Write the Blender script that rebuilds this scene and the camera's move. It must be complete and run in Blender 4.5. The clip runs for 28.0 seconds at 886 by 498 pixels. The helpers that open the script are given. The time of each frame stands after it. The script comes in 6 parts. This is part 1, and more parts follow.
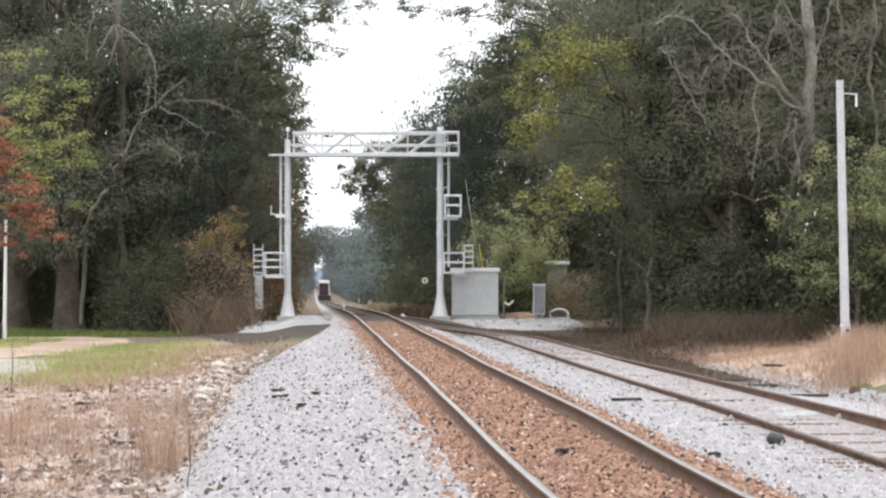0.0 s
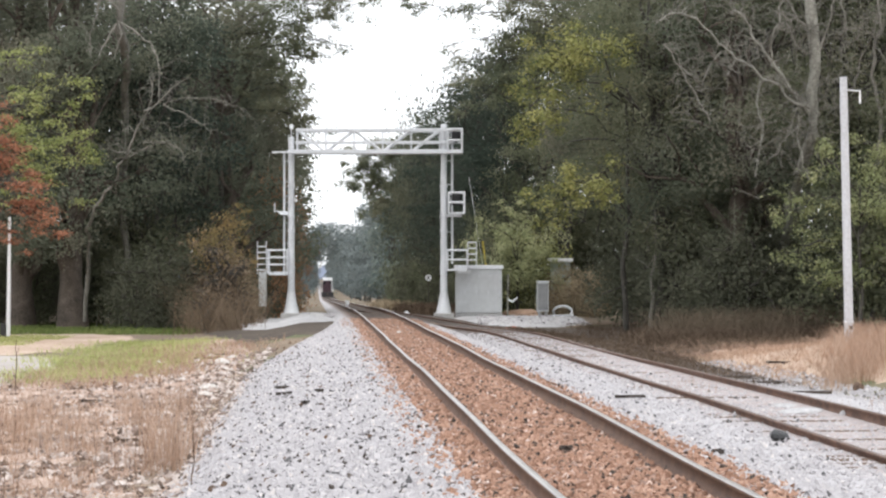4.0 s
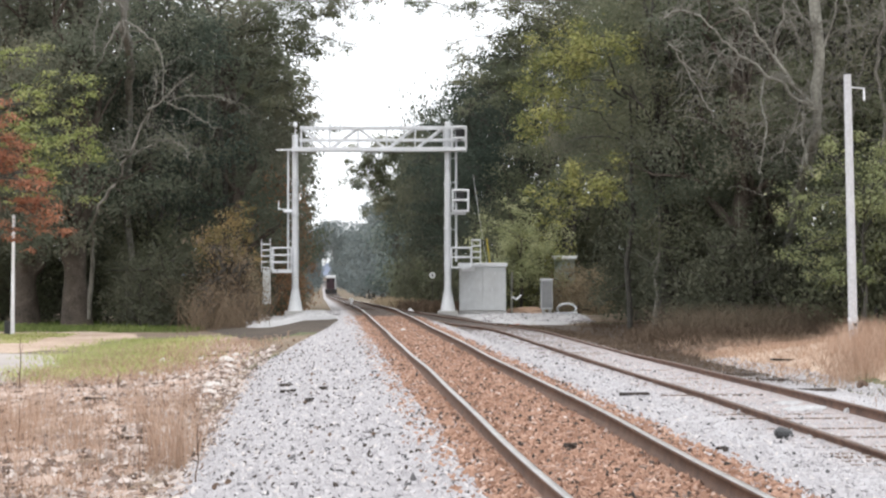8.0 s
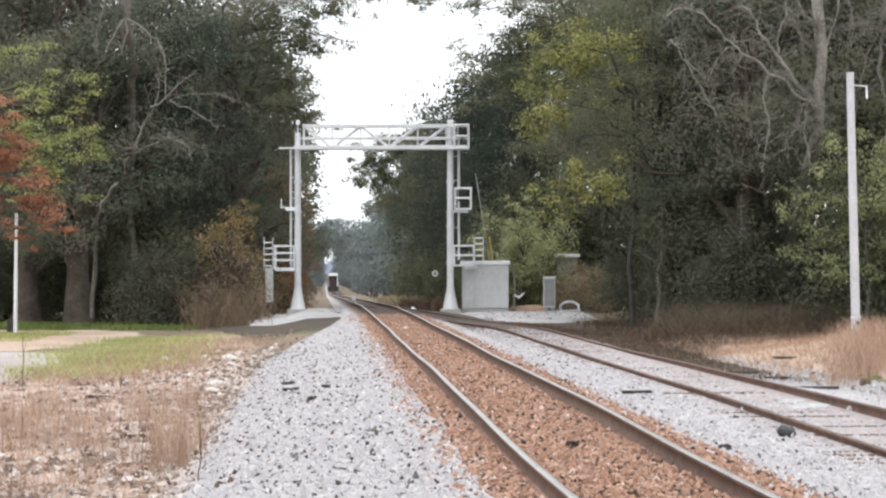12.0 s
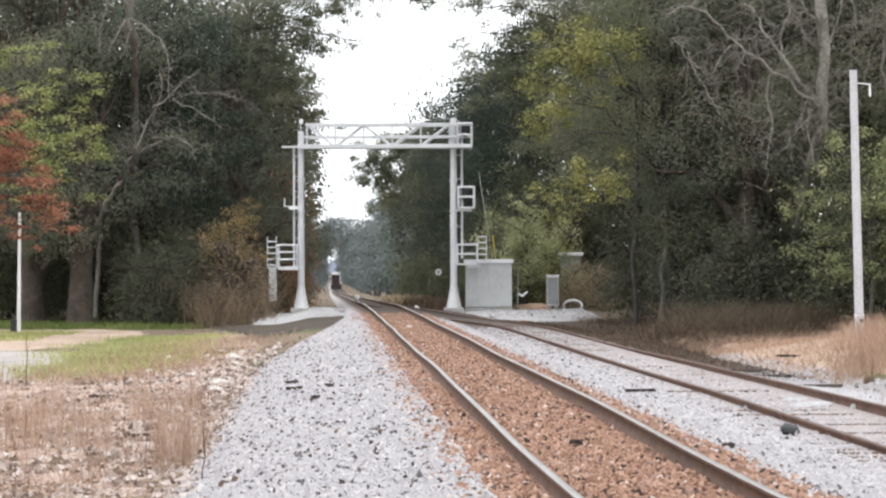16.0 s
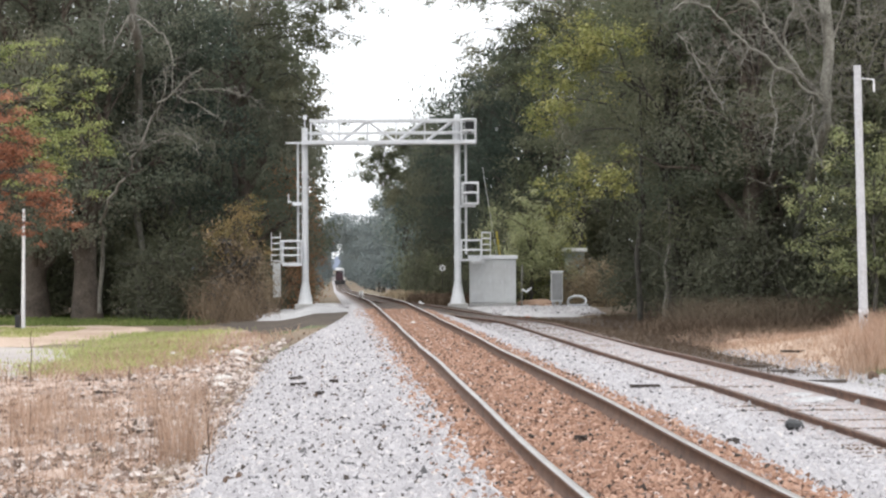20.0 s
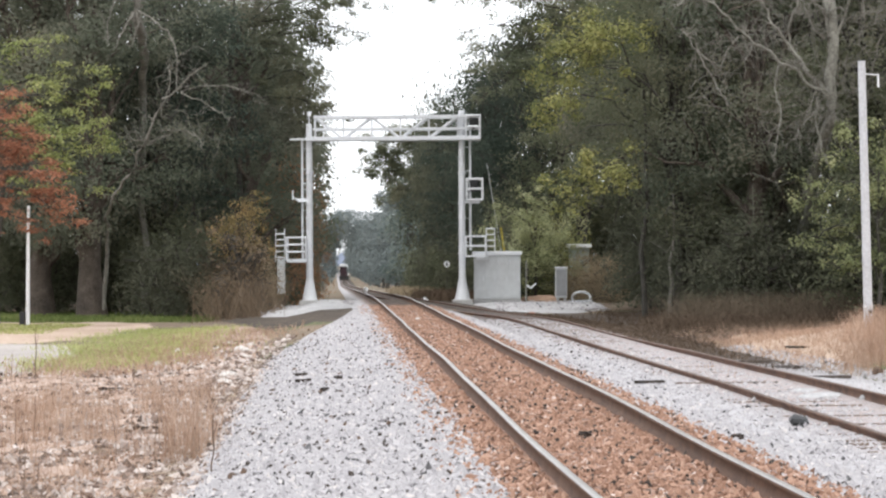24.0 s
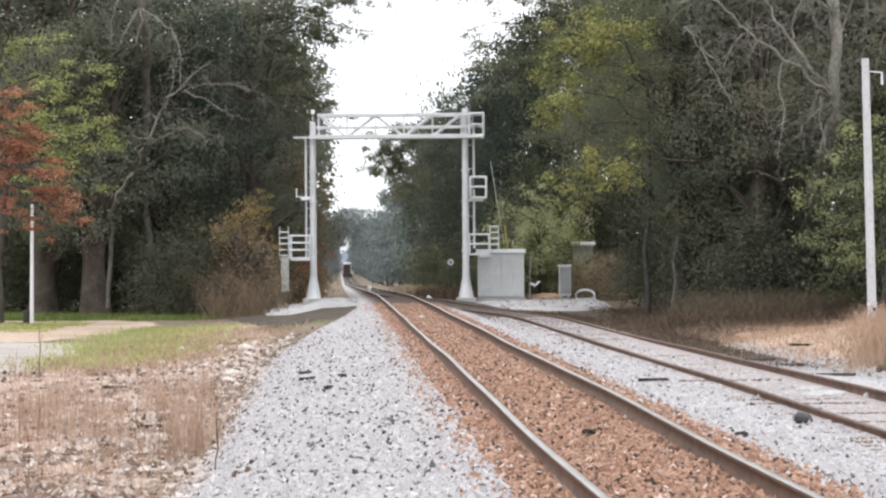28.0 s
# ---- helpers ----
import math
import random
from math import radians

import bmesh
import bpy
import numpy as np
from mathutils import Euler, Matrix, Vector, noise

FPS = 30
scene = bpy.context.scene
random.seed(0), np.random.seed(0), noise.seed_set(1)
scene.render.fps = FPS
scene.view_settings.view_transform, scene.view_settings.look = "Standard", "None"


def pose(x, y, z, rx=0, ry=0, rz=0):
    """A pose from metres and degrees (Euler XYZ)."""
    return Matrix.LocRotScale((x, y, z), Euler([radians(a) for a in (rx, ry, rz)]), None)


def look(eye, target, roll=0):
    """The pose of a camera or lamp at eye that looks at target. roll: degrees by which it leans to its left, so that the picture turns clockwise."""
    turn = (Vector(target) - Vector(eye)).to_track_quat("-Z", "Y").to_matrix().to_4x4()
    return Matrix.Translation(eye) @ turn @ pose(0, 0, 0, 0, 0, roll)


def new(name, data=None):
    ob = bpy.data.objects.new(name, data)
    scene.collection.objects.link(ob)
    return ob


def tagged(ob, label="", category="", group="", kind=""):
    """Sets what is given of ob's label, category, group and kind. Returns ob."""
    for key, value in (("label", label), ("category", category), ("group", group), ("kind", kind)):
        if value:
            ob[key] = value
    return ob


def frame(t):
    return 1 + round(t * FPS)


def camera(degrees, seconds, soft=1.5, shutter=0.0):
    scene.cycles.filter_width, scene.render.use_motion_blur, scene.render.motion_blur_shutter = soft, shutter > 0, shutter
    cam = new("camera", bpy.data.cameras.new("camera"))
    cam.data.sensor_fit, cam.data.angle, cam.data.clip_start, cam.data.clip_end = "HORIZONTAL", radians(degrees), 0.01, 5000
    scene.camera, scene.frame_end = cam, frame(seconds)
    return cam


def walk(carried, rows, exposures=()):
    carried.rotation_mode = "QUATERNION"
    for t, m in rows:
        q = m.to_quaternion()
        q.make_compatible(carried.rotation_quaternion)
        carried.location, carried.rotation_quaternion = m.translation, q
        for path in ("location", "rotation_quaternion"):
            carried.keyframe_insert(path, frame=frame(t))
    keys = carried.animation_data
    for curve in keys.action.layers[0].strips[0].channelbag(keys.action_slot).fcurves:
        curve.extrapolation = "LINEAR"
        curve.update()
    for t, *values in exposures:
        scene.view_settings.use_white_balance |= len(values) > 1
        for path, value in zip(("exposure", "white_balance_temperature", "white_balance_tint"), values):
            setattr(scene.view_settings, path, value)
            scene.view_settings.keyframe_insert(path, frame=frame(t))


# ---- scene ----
PATH = [
    (0, 90.7018, -0.0000, 0.0000), (0.5, 90.7370, -0.0225, -0.0090), (1, 90.6951, -0.0176, 0.0139), (1.5, 90.7225, -0.0170, -0.0034),
    (2, 90.6724, -0.0112, 0.0389), (2.5, 90.6790, 0.0368, 0.0495), (3, 90.6669, 0.0433, 0.0279), (3.5, 90.6430, 0.0417, 0.0583),
    (5.5, 90.6178, 0.0365, 0.1180), (6, 90.6386, 0.0402, 0.1115), (6.5, 90.6265, 0.0399, 0.1181), (7, 90.6112, 0.0657, 0.1303),
    (7.5, 90.5688, 0.0699, 0.1532), (8, 90.5677, 0.0639, 0.1921), (8.5, 90.6004, 0.0494, 0.1659), (9, 90.5983, 0.0755, 0.1750),
    (9.5, 90.5689, 0.0677, 0.1825), (10, 90.5186, 0.0857, 0.2132), (10.5, 90.5230, 0.0953, 0.2134), (11, 90.5197, 0.0847, 0.2336),
    (11.5, 90.5197, 0.0707, 0.2464), (12, 90.5198, 0.0887, 0.2586), (12.5, 90.5230, 0.0875, 0.2762), (14.5, 90.5496, 0.1547, 0.2826),
    (15, 90.4900, 0.1637, 0.3281), (15.5, 90.4856, 0.1493, 0.3433), (16, 90.4869, 0.1866, 0.3427), (16.5, 90.4881, 0.2093, 0.3474),
    (17, 90.4739, 0.1956, 0.3516), (17.5, 90.4468, 0.2338, 0.3599), (18, 90.4490, 0.2183, 0.3865), (18.5, 90.4491, 0.2439, 0.3849),
    (19, 90.4198, 0.2642, 0.4068), (19.5, 90.3861, 0.2730, 0.4332), (20, 90.3828, 0.2556, 0.4459), (20.5, 90.3558, 0.2615, 0.4774),
    (21, 90.3525, 0.2605, 0.4863), (21.5, 90.3666, 0.2564, 0.5005), (23.5, 90.2725, 0.3143, 0.5640), (24, 90.2858, 0.3285, 0.5578),
    (24.5, 90.2639, 0.3153, 0.5824), (25, 90.2795, 0.3404, 0.5796), (25.5, 90.2455, 0.3205, 0.5955), (26, 90.2587, 0.3254, 0.5978),
    (26.5, 90.2362, 0.3562, 0.6319), (27, 90.3005, 0.3648, 0.6072), (27.5, 90.2864, 0.3449, 0.6274), (28, 90.2355, 0.3889, 0.6522),
]

SLOPE = 0.0575          # sideways drift of the straight main line per metre forward
TRACK_X = 2.57          # its centre abreast of the eye
EYE = 1.65              # eye height over the rail tops

cam = camera(22.18, 28.0, soft=2.35)
walk(cam, [(t, pose(0, 0, EYE, a, b, c)) for t, a, b, c in PATH])

# ---- light: bright overcast sky, soft sun ----
world = bpy.data.worlds.new("overcast_sky")
scene.world = world
world.use_nodes = True
wn, wl = world.node_tree.nodes, world.node_tree.links
sky = wn.new("ShaderNodeTexSky")
sky.sky_type, sky.sun_disc = "NISHITA", False
sky.sun_elevation, sky.sun_rotation = radians(69), radians(198)
sky.air_density, sky.dust_density = 1.0, 1.0
grey = wn.new("ShaderNodeHueSaturation")
grey.inputs["Saturation"].default_value = 0.22
wl.new(sky.outputs["Color"], grey.inputs["Color"])
cloud = wn.new("ShaderNodeMix")
cloud.data_type = "RGBA"
cloud.inputs["Factor"].default_value = 0.72
cloud.inputs["B"].default_value = (9.6, 9.9, 10.4, 1)
wl.new(grey.outputs["Color"], cloud.inputs["A"])
wl.new(cloud.outputs["Result"], wn["Background"].inputs["Color"])
wn["Background"].inputs["Strength"].default_value = 0.12
sun = new("sun", bpy.data.lights.new("sun", "SUN"))
sun.data.energy, sun.data.angle, sun.data.color = 1.0, radians(25), (1.0, 0.97, 0.92)
sun.matrix_world = look((-12, -36, 100), (0, 0, 0))
scene.view_settings.exposure = 0.66


# ---- materials ----
def material(name, rough=0.8, metal=0.0):
    m = bpy.data.materials.new(name)
    m.use_nodes = True
    b = m.node_tree.nodes["Principled BSDF"]
    b.inputs["Roughness"].default_value, b.inputs["Metallic"].default_value = rough, metal
    return m, m.node_tree.nodes, m.node_tree.links, b


def ramp(n, stops):
    r = n.new("ShaderNodeValToRGB")
    el = r.color_ramp.elements
    while len(el) < len(stops):
        el.new(0.5)
    for e, (p, c) in zip(el, stops):
        e.position, e.color = p, (*c, 1)
    return r


def mottled(name, dark, light, scale, fine, rough=0.8, metal=0.0, bump=0.3, depth=0.02, stain=None, coords="Object"):
    """Two scales of noise between two colours, an optional stain, and relief."""
    m, n, l, b = material(name, rough, metal)
    tc = n.new("ShaderNodeTexCoord")
    big, small = n.new("ShaderNodeTexNoise"), n.new("ShaderNodeTexNoise")
    big.inputs["Scale"].default_value, small.inputs["Scale"].default_value = scale, fine
    big.inputs["Detail"].default_value, small.inputs["Detail"].default_value = 4, 5
    for t in (big, small):
        l.new(tc.outputs[coords], t.inputs["Vector"])
    mix = n.new("ShaderNodeMath")
    mix.operation = "MULTIPLY_ADD"
    mix.inputs[1].default_value, mix.inputs[2].default_value = 0.5, 0.0
    l.new(big.outputs["Fac"], mix.inputs[0])
    add = n.new("ShaderNodeMath")
    add.operation = "MULTIPLY_ADD"
    add.inputs[1].default_value = 0.5
    l.new(small.outputs["Fac"], add.inputs[0])
    l.new(mix.outputs[0], add.inputs[2])
    r = ramp(n, [(0.36, dark), (0.64, light)])
    l.new(add.outputs[0], r.inputs["Fac"])
    out = r.outputs["Color"]
    if stain:
        s = n.new("ShaderNodeTexNoise")
        s.inputs["Scale"].default_value = stain[1]
        s.inputs["Detail"].default_value = 3
        l.new(tc.outputs[coords], s.inputs["Vector"])
        sr = ramp(n, [(stain[2], (0, 0, 0)), (stain[2] + 0.12, (1, 1, 1))])
        l.new(s.outputs["Fac"], sr.inputs["Fac"])
        mx = n.new("ShaderNodeMix")
        mx.data_type = "RGBA"
        l.new(sr.outputs["Color"], mx.inputs["Factor"])
        l.new(out, mx.inputs["A"])
        mx.inputs["B"].default_value = (*stain[0], 1)
        out = mx.outputs["Result"]
    l.new(out, b.inputs["Base Color"])
    if bump:
        bp = n.new("ShaderNodeBump")
        bp.inputs["Strength"].default_value, bp.inputs["Distance"].default_value = bump, depth
        l.new(small.outputs["Fac"], bp.inputs["Height"])
        l.new(bp.outputs["Normal"], b.inputs["Normal"])
    return m


def islands(name, stops, rough=0.7, spread=0.0, scale=0.4, gloss=0.3, through_light=0.0, grain=1.0):
    """Each loose piece takes its own colour of a ramp, shifted by slow noise."""
    m, n, l, b = material(name, rough)
    g = n.new("ShaderNodeNewGeometry")
    r = ramp(n, stops)
    r.color_ramp.interpolation = "LINEAR"
    f = g.outputs["Random Per Island"]
    if spread:
        no = n.new("ShaderNodeTexNoise")
        no.inputs["Scale"].default_value, no.inputs["Detail"].default_value = scale, 3
        tc = n.new("ShaderNodeTexCoord")
        l.new(tc.outputs["Object"], no.inputs["Vector"])
        a = n.new("ShaderNodeMath")
        a.operation = "MULTIPLY_ADD"
        a.inputs[1].default_value = spread * 2
        a.inputs[2].default_value = -spread
        l.new(no.outputs["Fac"], a.inputs[0])
        s = n.new("ShaderNodeMath")
        s.operation = "MULTIPLY_ADD"
        s.inputs[1].default_value = grain
        a.inputs[2].default_value = 0.5 - 0.5 * grain - spread
        l.new(f, s.inputs[0])
        l.new(a.outputs[0], s.inputs[2])
        f = s.outputs[0]
    l.new(f, r.inputs["Fac"])
    l.new(r.outputs["Color"], b.inputs["Base Color"])
    b.inputs["Specular IOR Level"].default_value = gloss
    if through_light:
        tr = n.new("ShaderNodeBsdfTranslucent")
        mx = n.new("ShaderNodeMixShader")
        mx.inputs[0].default_value = through_light
        l.new(r.outputs["Color"], tr.inputs["Color"])
        l.new(b.outputs[0], mx.inputs[1])
        l.new(tr.outputs[0], mx.inputs[2])
        l.new(mx.outputs[0], n["Material Output"].inputs["Surface"])
    return m


def ballast_material(name, rust, centre=0.0, soil=0.0):
    """Crushed grey stone, with rust fallen from the wheels along the rails."""
    m, n, l, b = material(name, 0.9)
    tc = n.new("ShaderNodeTexCoord")
    vo = n.new("ShaderNodeTexVoronoi")
    vo.inputs["Scale"].default_value = 16
    l.new(tc.outputs["Object"], vo.inputs["Vector"])
    bw = n.new("ShaderNodeSeparateColor")
    l.new(vo.outputs["Color"], bw.inputs["Color"])
    r = ramp(n, [(0.0, (0.32, 0.305, 0.312)), (0.2, (0.39, 0.375, 0.384)), (1.0, (0.47, 0.452, 0.463))])
    l.new(bw.outputs[0], r.inputs["Fac"])
    big = n.new("ShaderNodeTexNoise")
    big.inputs["Scale"].default_value, big.inputs["Detail"].default_value = 0.9, 4
    l.new(tc.outputs["Object"], big.inputs["Vector"])
    sep = n.new("ShaderNodeSeparateXYZ")
    l.new(tc.outputs["Object"], sep.inputs[0])
    ab = n.new("ShaderNodeMath")
    ab.operation = "ABSOLUTE"
    sh = n.new("ShaderNodeMath")
    sh.operation = "SUBTRACT"
    sh.inputs[1].default_value = centre
    l.new(sep.outputs["X"], sh.inputs[0])
    l.new(sh.outputs[0], ab.inputs[0])
    ad = n.new("ShaderNodeMath")
    ad.operation = "MULTIPLY_ADD"
    ad.inputs[1].default_value = -0.9
    l.new(big.outputs["Fac"], ad.inputs[0])
    l.new(ab.outputs[0], ad.inputs[2])
    rr = ramp(n, [(0.0, (1, 1, 1)), (0.52, (1, 1, 1)), (0.98, (0, 0, 0))])
    l.new(ad.outputs[0], rr.inputs["Fac"])
    rc = ramp(n, [(0.0, (0.09, 0.055, 0.04)), (0.4, (0.24, 0.134, 0.090)), (1.0, (0.40, 0.242, 0.172))])
    l.new(bw.outputs[1], rc.inputs["Fac"])
    mx = n.new("ShaderNodeMix")
    mx.data_type = "RGBA"
    k = n.new("ShaderNodeMath")
    k.operation = "MULTIPLY"
    k.inputs[1].default_value = rust
    l.new(rr.outputs["Color"], k.inputs[0])
    l.new(k.outputs[0], mx.inputs["Factor"])
    l.new(r.outputs["Color"], mx.inputs["A"])
    l.new(rc.outputs["Color"], mx.inputs["B"])
    # dark brown growing from 55 to 100 m along, right of the stone shoulder
    along = n.new("ShaderNodeMapRange")
    along.inputs["From Min"].default_value, along.inputs["From Max"].default_value = 55, 100
    l.new(sep.outputs["Y"], along.inputs["Value"])
    across = n.new("ShaderNodeMapRange")
    across.inputs["From Min"].default_value, across.inputs["From Max"].default_value = -1.5, -0.9
    l.new(sep.outputs["X"], across.inputs["Value"])
    dark_mask = n.new("ShaderNodeMath")
    dark_mask.operation = "MULTIPLY"
    l.new(along.outputs[0], dark_mask.inputs[0])
    l.new(across.outputs[0], dark_mask.inputs[1])
    if soil:
        # soil and weeds have crept up to the outer rail
        far = n.new("ShaderNodeMapRange")
        far.inputs["From Min"].default_value, far.inputs["From Max"].default_value = 40, 50
        l.new(sep.outputs["Y"], far.inputs["Value"])
        outer = n.new("ShaderNodeMapRange")
        outer.inputs["From Min"].default_value, outer.inputs["From Max"].default_value = soil, soil + 0.35
        l.new(ad.outputs[0], outer.inputs["Value"])
        right = n.new("ShaderNodeMath")
        right.operation = "GREATER_THAN"
        right.inputs[1].default_value = centre
        l.new(sep.outputs["X"], right.inputs[0])
        a1 = n.new("ShaderNodeMath")
        a1.operation = "MULTIPLY"
        l.new(far.outputs[0], a1.inputs[0])
        l.new(outer.outputs[0], a1.inputs[1])
        a2 = n.new("ShaderNodeMath")
        a2.operation = "MULTIPLY"
        l.new(a1.outputs[0], a2.inputs[0])
        l.new(right.outputs[0], a2.inputs[1])
        both = n.new("ShaderNodeMath")
        both.operation = "MAXIMUM"
        l.new(dark_mask.outputs[0], both.inputs[0])
        l.new(a2.outputs[0], both.inputs[1])
        dark_mask = both
    oc = ramp(n, [(0.0, (0.032, 0.024, 0.02)), (1.0, (0.105, 0.075, 0.058))])
    l.new(bw.outputs[1], oc.inputs["Fac"])
    dark_mix = n.new("ShaderNodeMix")
    dark_mix.data_type = "RGBA"
    l.new(dark_mask.outputs[0], dark_mix.inputs["Factor"])
    l.new(mx.outputs["Result"], dark_mix.inputs["A"])
    l.new(oc.outputs["Color"], dark_mix.inputs["B"])
    l.new(dark_mix.outputs["Result"], b.inputs["Base Color"])
    bp = n.new("ShaderNodeBump")
    bp.inputs["Strength"].default_value, bp.inputs["Distance"].default_value = 0.8, 0.03
    l.new(vo.outputs["Distance"], bp.inputs["Height"])
    l.new(bp.outputs["Normal"], b.inputs["Normal"])
    return m


M_BALLAST = ballast_material("ballast", 0.95)
M_BALLAST_SIDING = ballast_material("siding_ballast", 0.32, 4.7, 0.5)
M_STONE = islands("crushed_stone", [(0.0, (0.05, 0.05, 0.052)), (0.035, (0.15, 0.144, 0.146)), (0.065, (0.38, 0.364, 0.373)), (0.9, (0.47, 0.450, 0.457)), (1.0, (0.60, 0.56, 0.54))], 0.9)
M_BANK_STONE = islands("weathered_bank_stone", [(0.0, (0.10, 0.075, 0.06)), (0.35, (0.21, 0.155, 0.13)), (0.55, (0.40, 0.335, 0.30)), (1.0, (0.62, 0.55, 0.51))], 0.9)
M_CLOD = islands("brown_clods", [(0.0, (0.05, 0.035, 0.028)), (0.4, (0.17, 0.115, 0.09)), (0.7, (0.34, 0.26, 0.215)), (1.0, (0.56, 0.49, 0.45))], 0.95)
M_DARK_WEED = islands("dead_brown_weeds", [(0.0, (0.05, 0.037, 0.026)), (0.5, (0.11, 0.08, 0.058)), (1.0, (0.22, 0.165, 0.12))], 0.9, 0.5, 0.4, 0.1, 0.3, 0.5)
M_DEAD_BRUSH = islands("dead_grey_brown_brush", [(0.0, (0.09, 0.072, 0.05)), (0.5, (0.17, 0.135, 0.10)), (1.0, (0.27, 0.215, 0.16))], 0.9, 0.6, 0.4, 0.1, 0.4, 0.3)
M_LEAF_RUST = islands("rust_brown_leaves", [(0.0, (0.14, 0.08, 0.045)), (0.5, (0.33, 0.19, 0.11)), (1.0, (0.50, 0.33, 0.21))], 0.9, 0.5, 0.6, 0.1, 0.4, 0.5)
M_RUST_STONE = islands("rust_stained_stone", [(0.0, (0.06, 0.038, 0.03)), (0.10, (0.24, 0.134, 0.092)), (0.78, (0.40, 0.248, 0.178)), (0.96, (0.47, 0.31, 0.235)), (1.0, (0.64, 0.54, 0.49))], 0.9)
M_EARTH = mottled("earth", (0.10, 0.075, 0.05), (0.26, 0.19, 0.13), 0.5, 9, 0.95, 0, 0.6, 0.03, ((0.07, 0.10, 0.03), 0.12, 0.56))
M_PAD = mottled("pale_gravel", (0.30, 0.295, 0.30), (0.54, 0.53, 0.53), 0.6, 14, 0.95, 0, 0.6, 0.03)
M_ROCK = mottled("pale_rock", (0.42, 0.38, 0.35), (0.74, 0.70, 0.66), 2.0, 9, 0.9, 0, 0.6, 0.02)
M_DIRT = mottled("tan_dirt", (0.34, 0.24, 0.175), (0.54, 0.42, 0.33), 0.4, 6, 0.95, 0, 0.4, 0.02)
M_RED_DIRT = mottled("reddish_dirt", (0.24, 0.15, 0.10), (0.42, 0.29, 0.21), 0.8, 8, 0.95, 0, 0.6, 0.03)
M_DRIVE = mottled("pale_drive_gravel", (0.31, 0.275, 0.255), (0.46, 0.415, 0.39), 0.6, 9, 0.95, 0, 0.4, 0.02)
M_BANK = mottled("pinkish_bank_soil", (0.29, 0.195, 0.150), (0.54, 0.42, 0.35), 1.1, 11, 0.95, 0, 0.7, 0.03, ((0.13, 0.085, 0.062), 0.9, 0.52))
M_DARK_GROUND = mottled("dark_brown_ground", (0.036, 0.027, 0.02), (0.10, 0.074, 0.055), 0.6, 8, 0.95, 0, 0.6, 0.03)
M_RAIL = mottled("rusty_rail", (0.075, 0.04, 0.026), (0.17, 0.095, 0.063), 3, 30, 0.75, 0.2, 0.2, 0.003)
M_RAIL_TOP = mottled("polished_rail_head", (0.37, 0.34, 0.32), (0.56, 0.53, 0.50), 2, 40, 0.32, 0.8, 0.05, 0.001)
M_RAIL_OLD = mottled("dull_rail_head", (0.07, 0.045, 0.035), (0.20, 0.13, 0.10), 2, 40, 0.6, 0.3, 0.1, 0.002)
M_RAIL_DARK = mottled("dark_rusted_rail", (0.07, 0.038, 0.026), (0.20, 0.108, 0.072), 3, 30, 0.8, 0.1, 0.2, 0.003)
M_TIE = mottled("weathered_tie", (0.06, 0.04, 0.03), (0.20, 0.13, 0.09), 4, 25, 0.9, 0, 0.6, 0.01)
M_CHIP = mottled("charred_wood", (0.022, 0.018, 0.016), (0.09, 0.07, 0.058), 4, 25, 0.9, 0, 0.6, 0.01)
M_SWITCH_TIE = mottled("dark_switch_tie", (0.035, 0.025, 0.02), (0.12, 0.08, 0.06), 3, 20, 0.85, 0, 0.5, 0.01)
M_GALV = mottled("galvanised_steel", (0.60, 0.61, 0.63), (0.82, 0.83, 0.85), 1.2, 18, 0.5, 0.1, 0.05, 0.002)
M_CASE_SHADED = mottled("shaded_grey_front", (0.24, 0.24, 0.24), (0.32, 0.32, 0.315), 0.9, 5, 0.6, 0, 0.05, 0.002)
M_CABINET = mottled("brushed_aluminium_sheet", (0.53, 0.535, 0.53), (0.62, 0.63, 0.625), 0.9, 4, 0.5, 0.35, 0.05, 0.002)
M_WHITE = mottled("white_paint", (0.70, 0.71, 0.73), (0.86, 0.87, 0.88), 1.5, 20, 0.5, 0, 0.05, 0.002)
M_BLACK = mottled("black_paint", (0.012, 0.012, 0.013), (0.03, 0.03, 0.03), 3, 30, 0.45, 0, 0.1, 0.002)
M_CONCRETE = mottled("concrete", (0.34, 0.33, 0.32), (0.52, 0.51, 0.49), 2, 30, 0.9, 0, 0.3, 0.005)
M_BARK = mottled("bark", (0.036, 0.033, 0.028), (0.10, 0.092, 0.077), 2, 18, 0.95, 0, 0.8, 0.03)
M_OAK_BARK = mottled("oak_bark", (0.055, 0.044, 0.035), (0.15, 0.12, 0.096), 2, 14, 0.95, 0, 0.9, 0.04)
M_PALE_BARK = mottled("pale_bark", (0.15, 0.143, 0.12), (0.36, 0.35, 0.305), 1.2, 10, 0.9, 0, 0.5, 0.02)
M_GREY_BARK = mottled("grey_bark", (0.10, 0.094, 0.08), (0.26, 0.245, 0.21), 1.2, 10, 0.9, 0, 0.5, 0.02)
M_POLE = mottled("weathered_pole", (0.47, 0.47, 0.485), (0.61, 0.61, 0.63), 1.0, 14, 0.85, 0, 0.3, 0.006)
M_YELLOW = mottled("yellow_plastic", (0.55, 0.42, 0.06), (0.70, 0.56, 0.10), 2, 20, 0.5, 0, 0.05, 0.002)
M_TRAIN = mottled("maroon_paint", (0.026, 0.011, 0.016), (0.055, 0.022, 0.030), 0.5, 6, 0.45, 0, 0.1, 0.004)
M_GLASS = mottled("dark_glass", (0.01, 0.012, 0.014), (0.03, 0.033, 0.035), 1, 5, 0.1, 0, 0, 0.001)
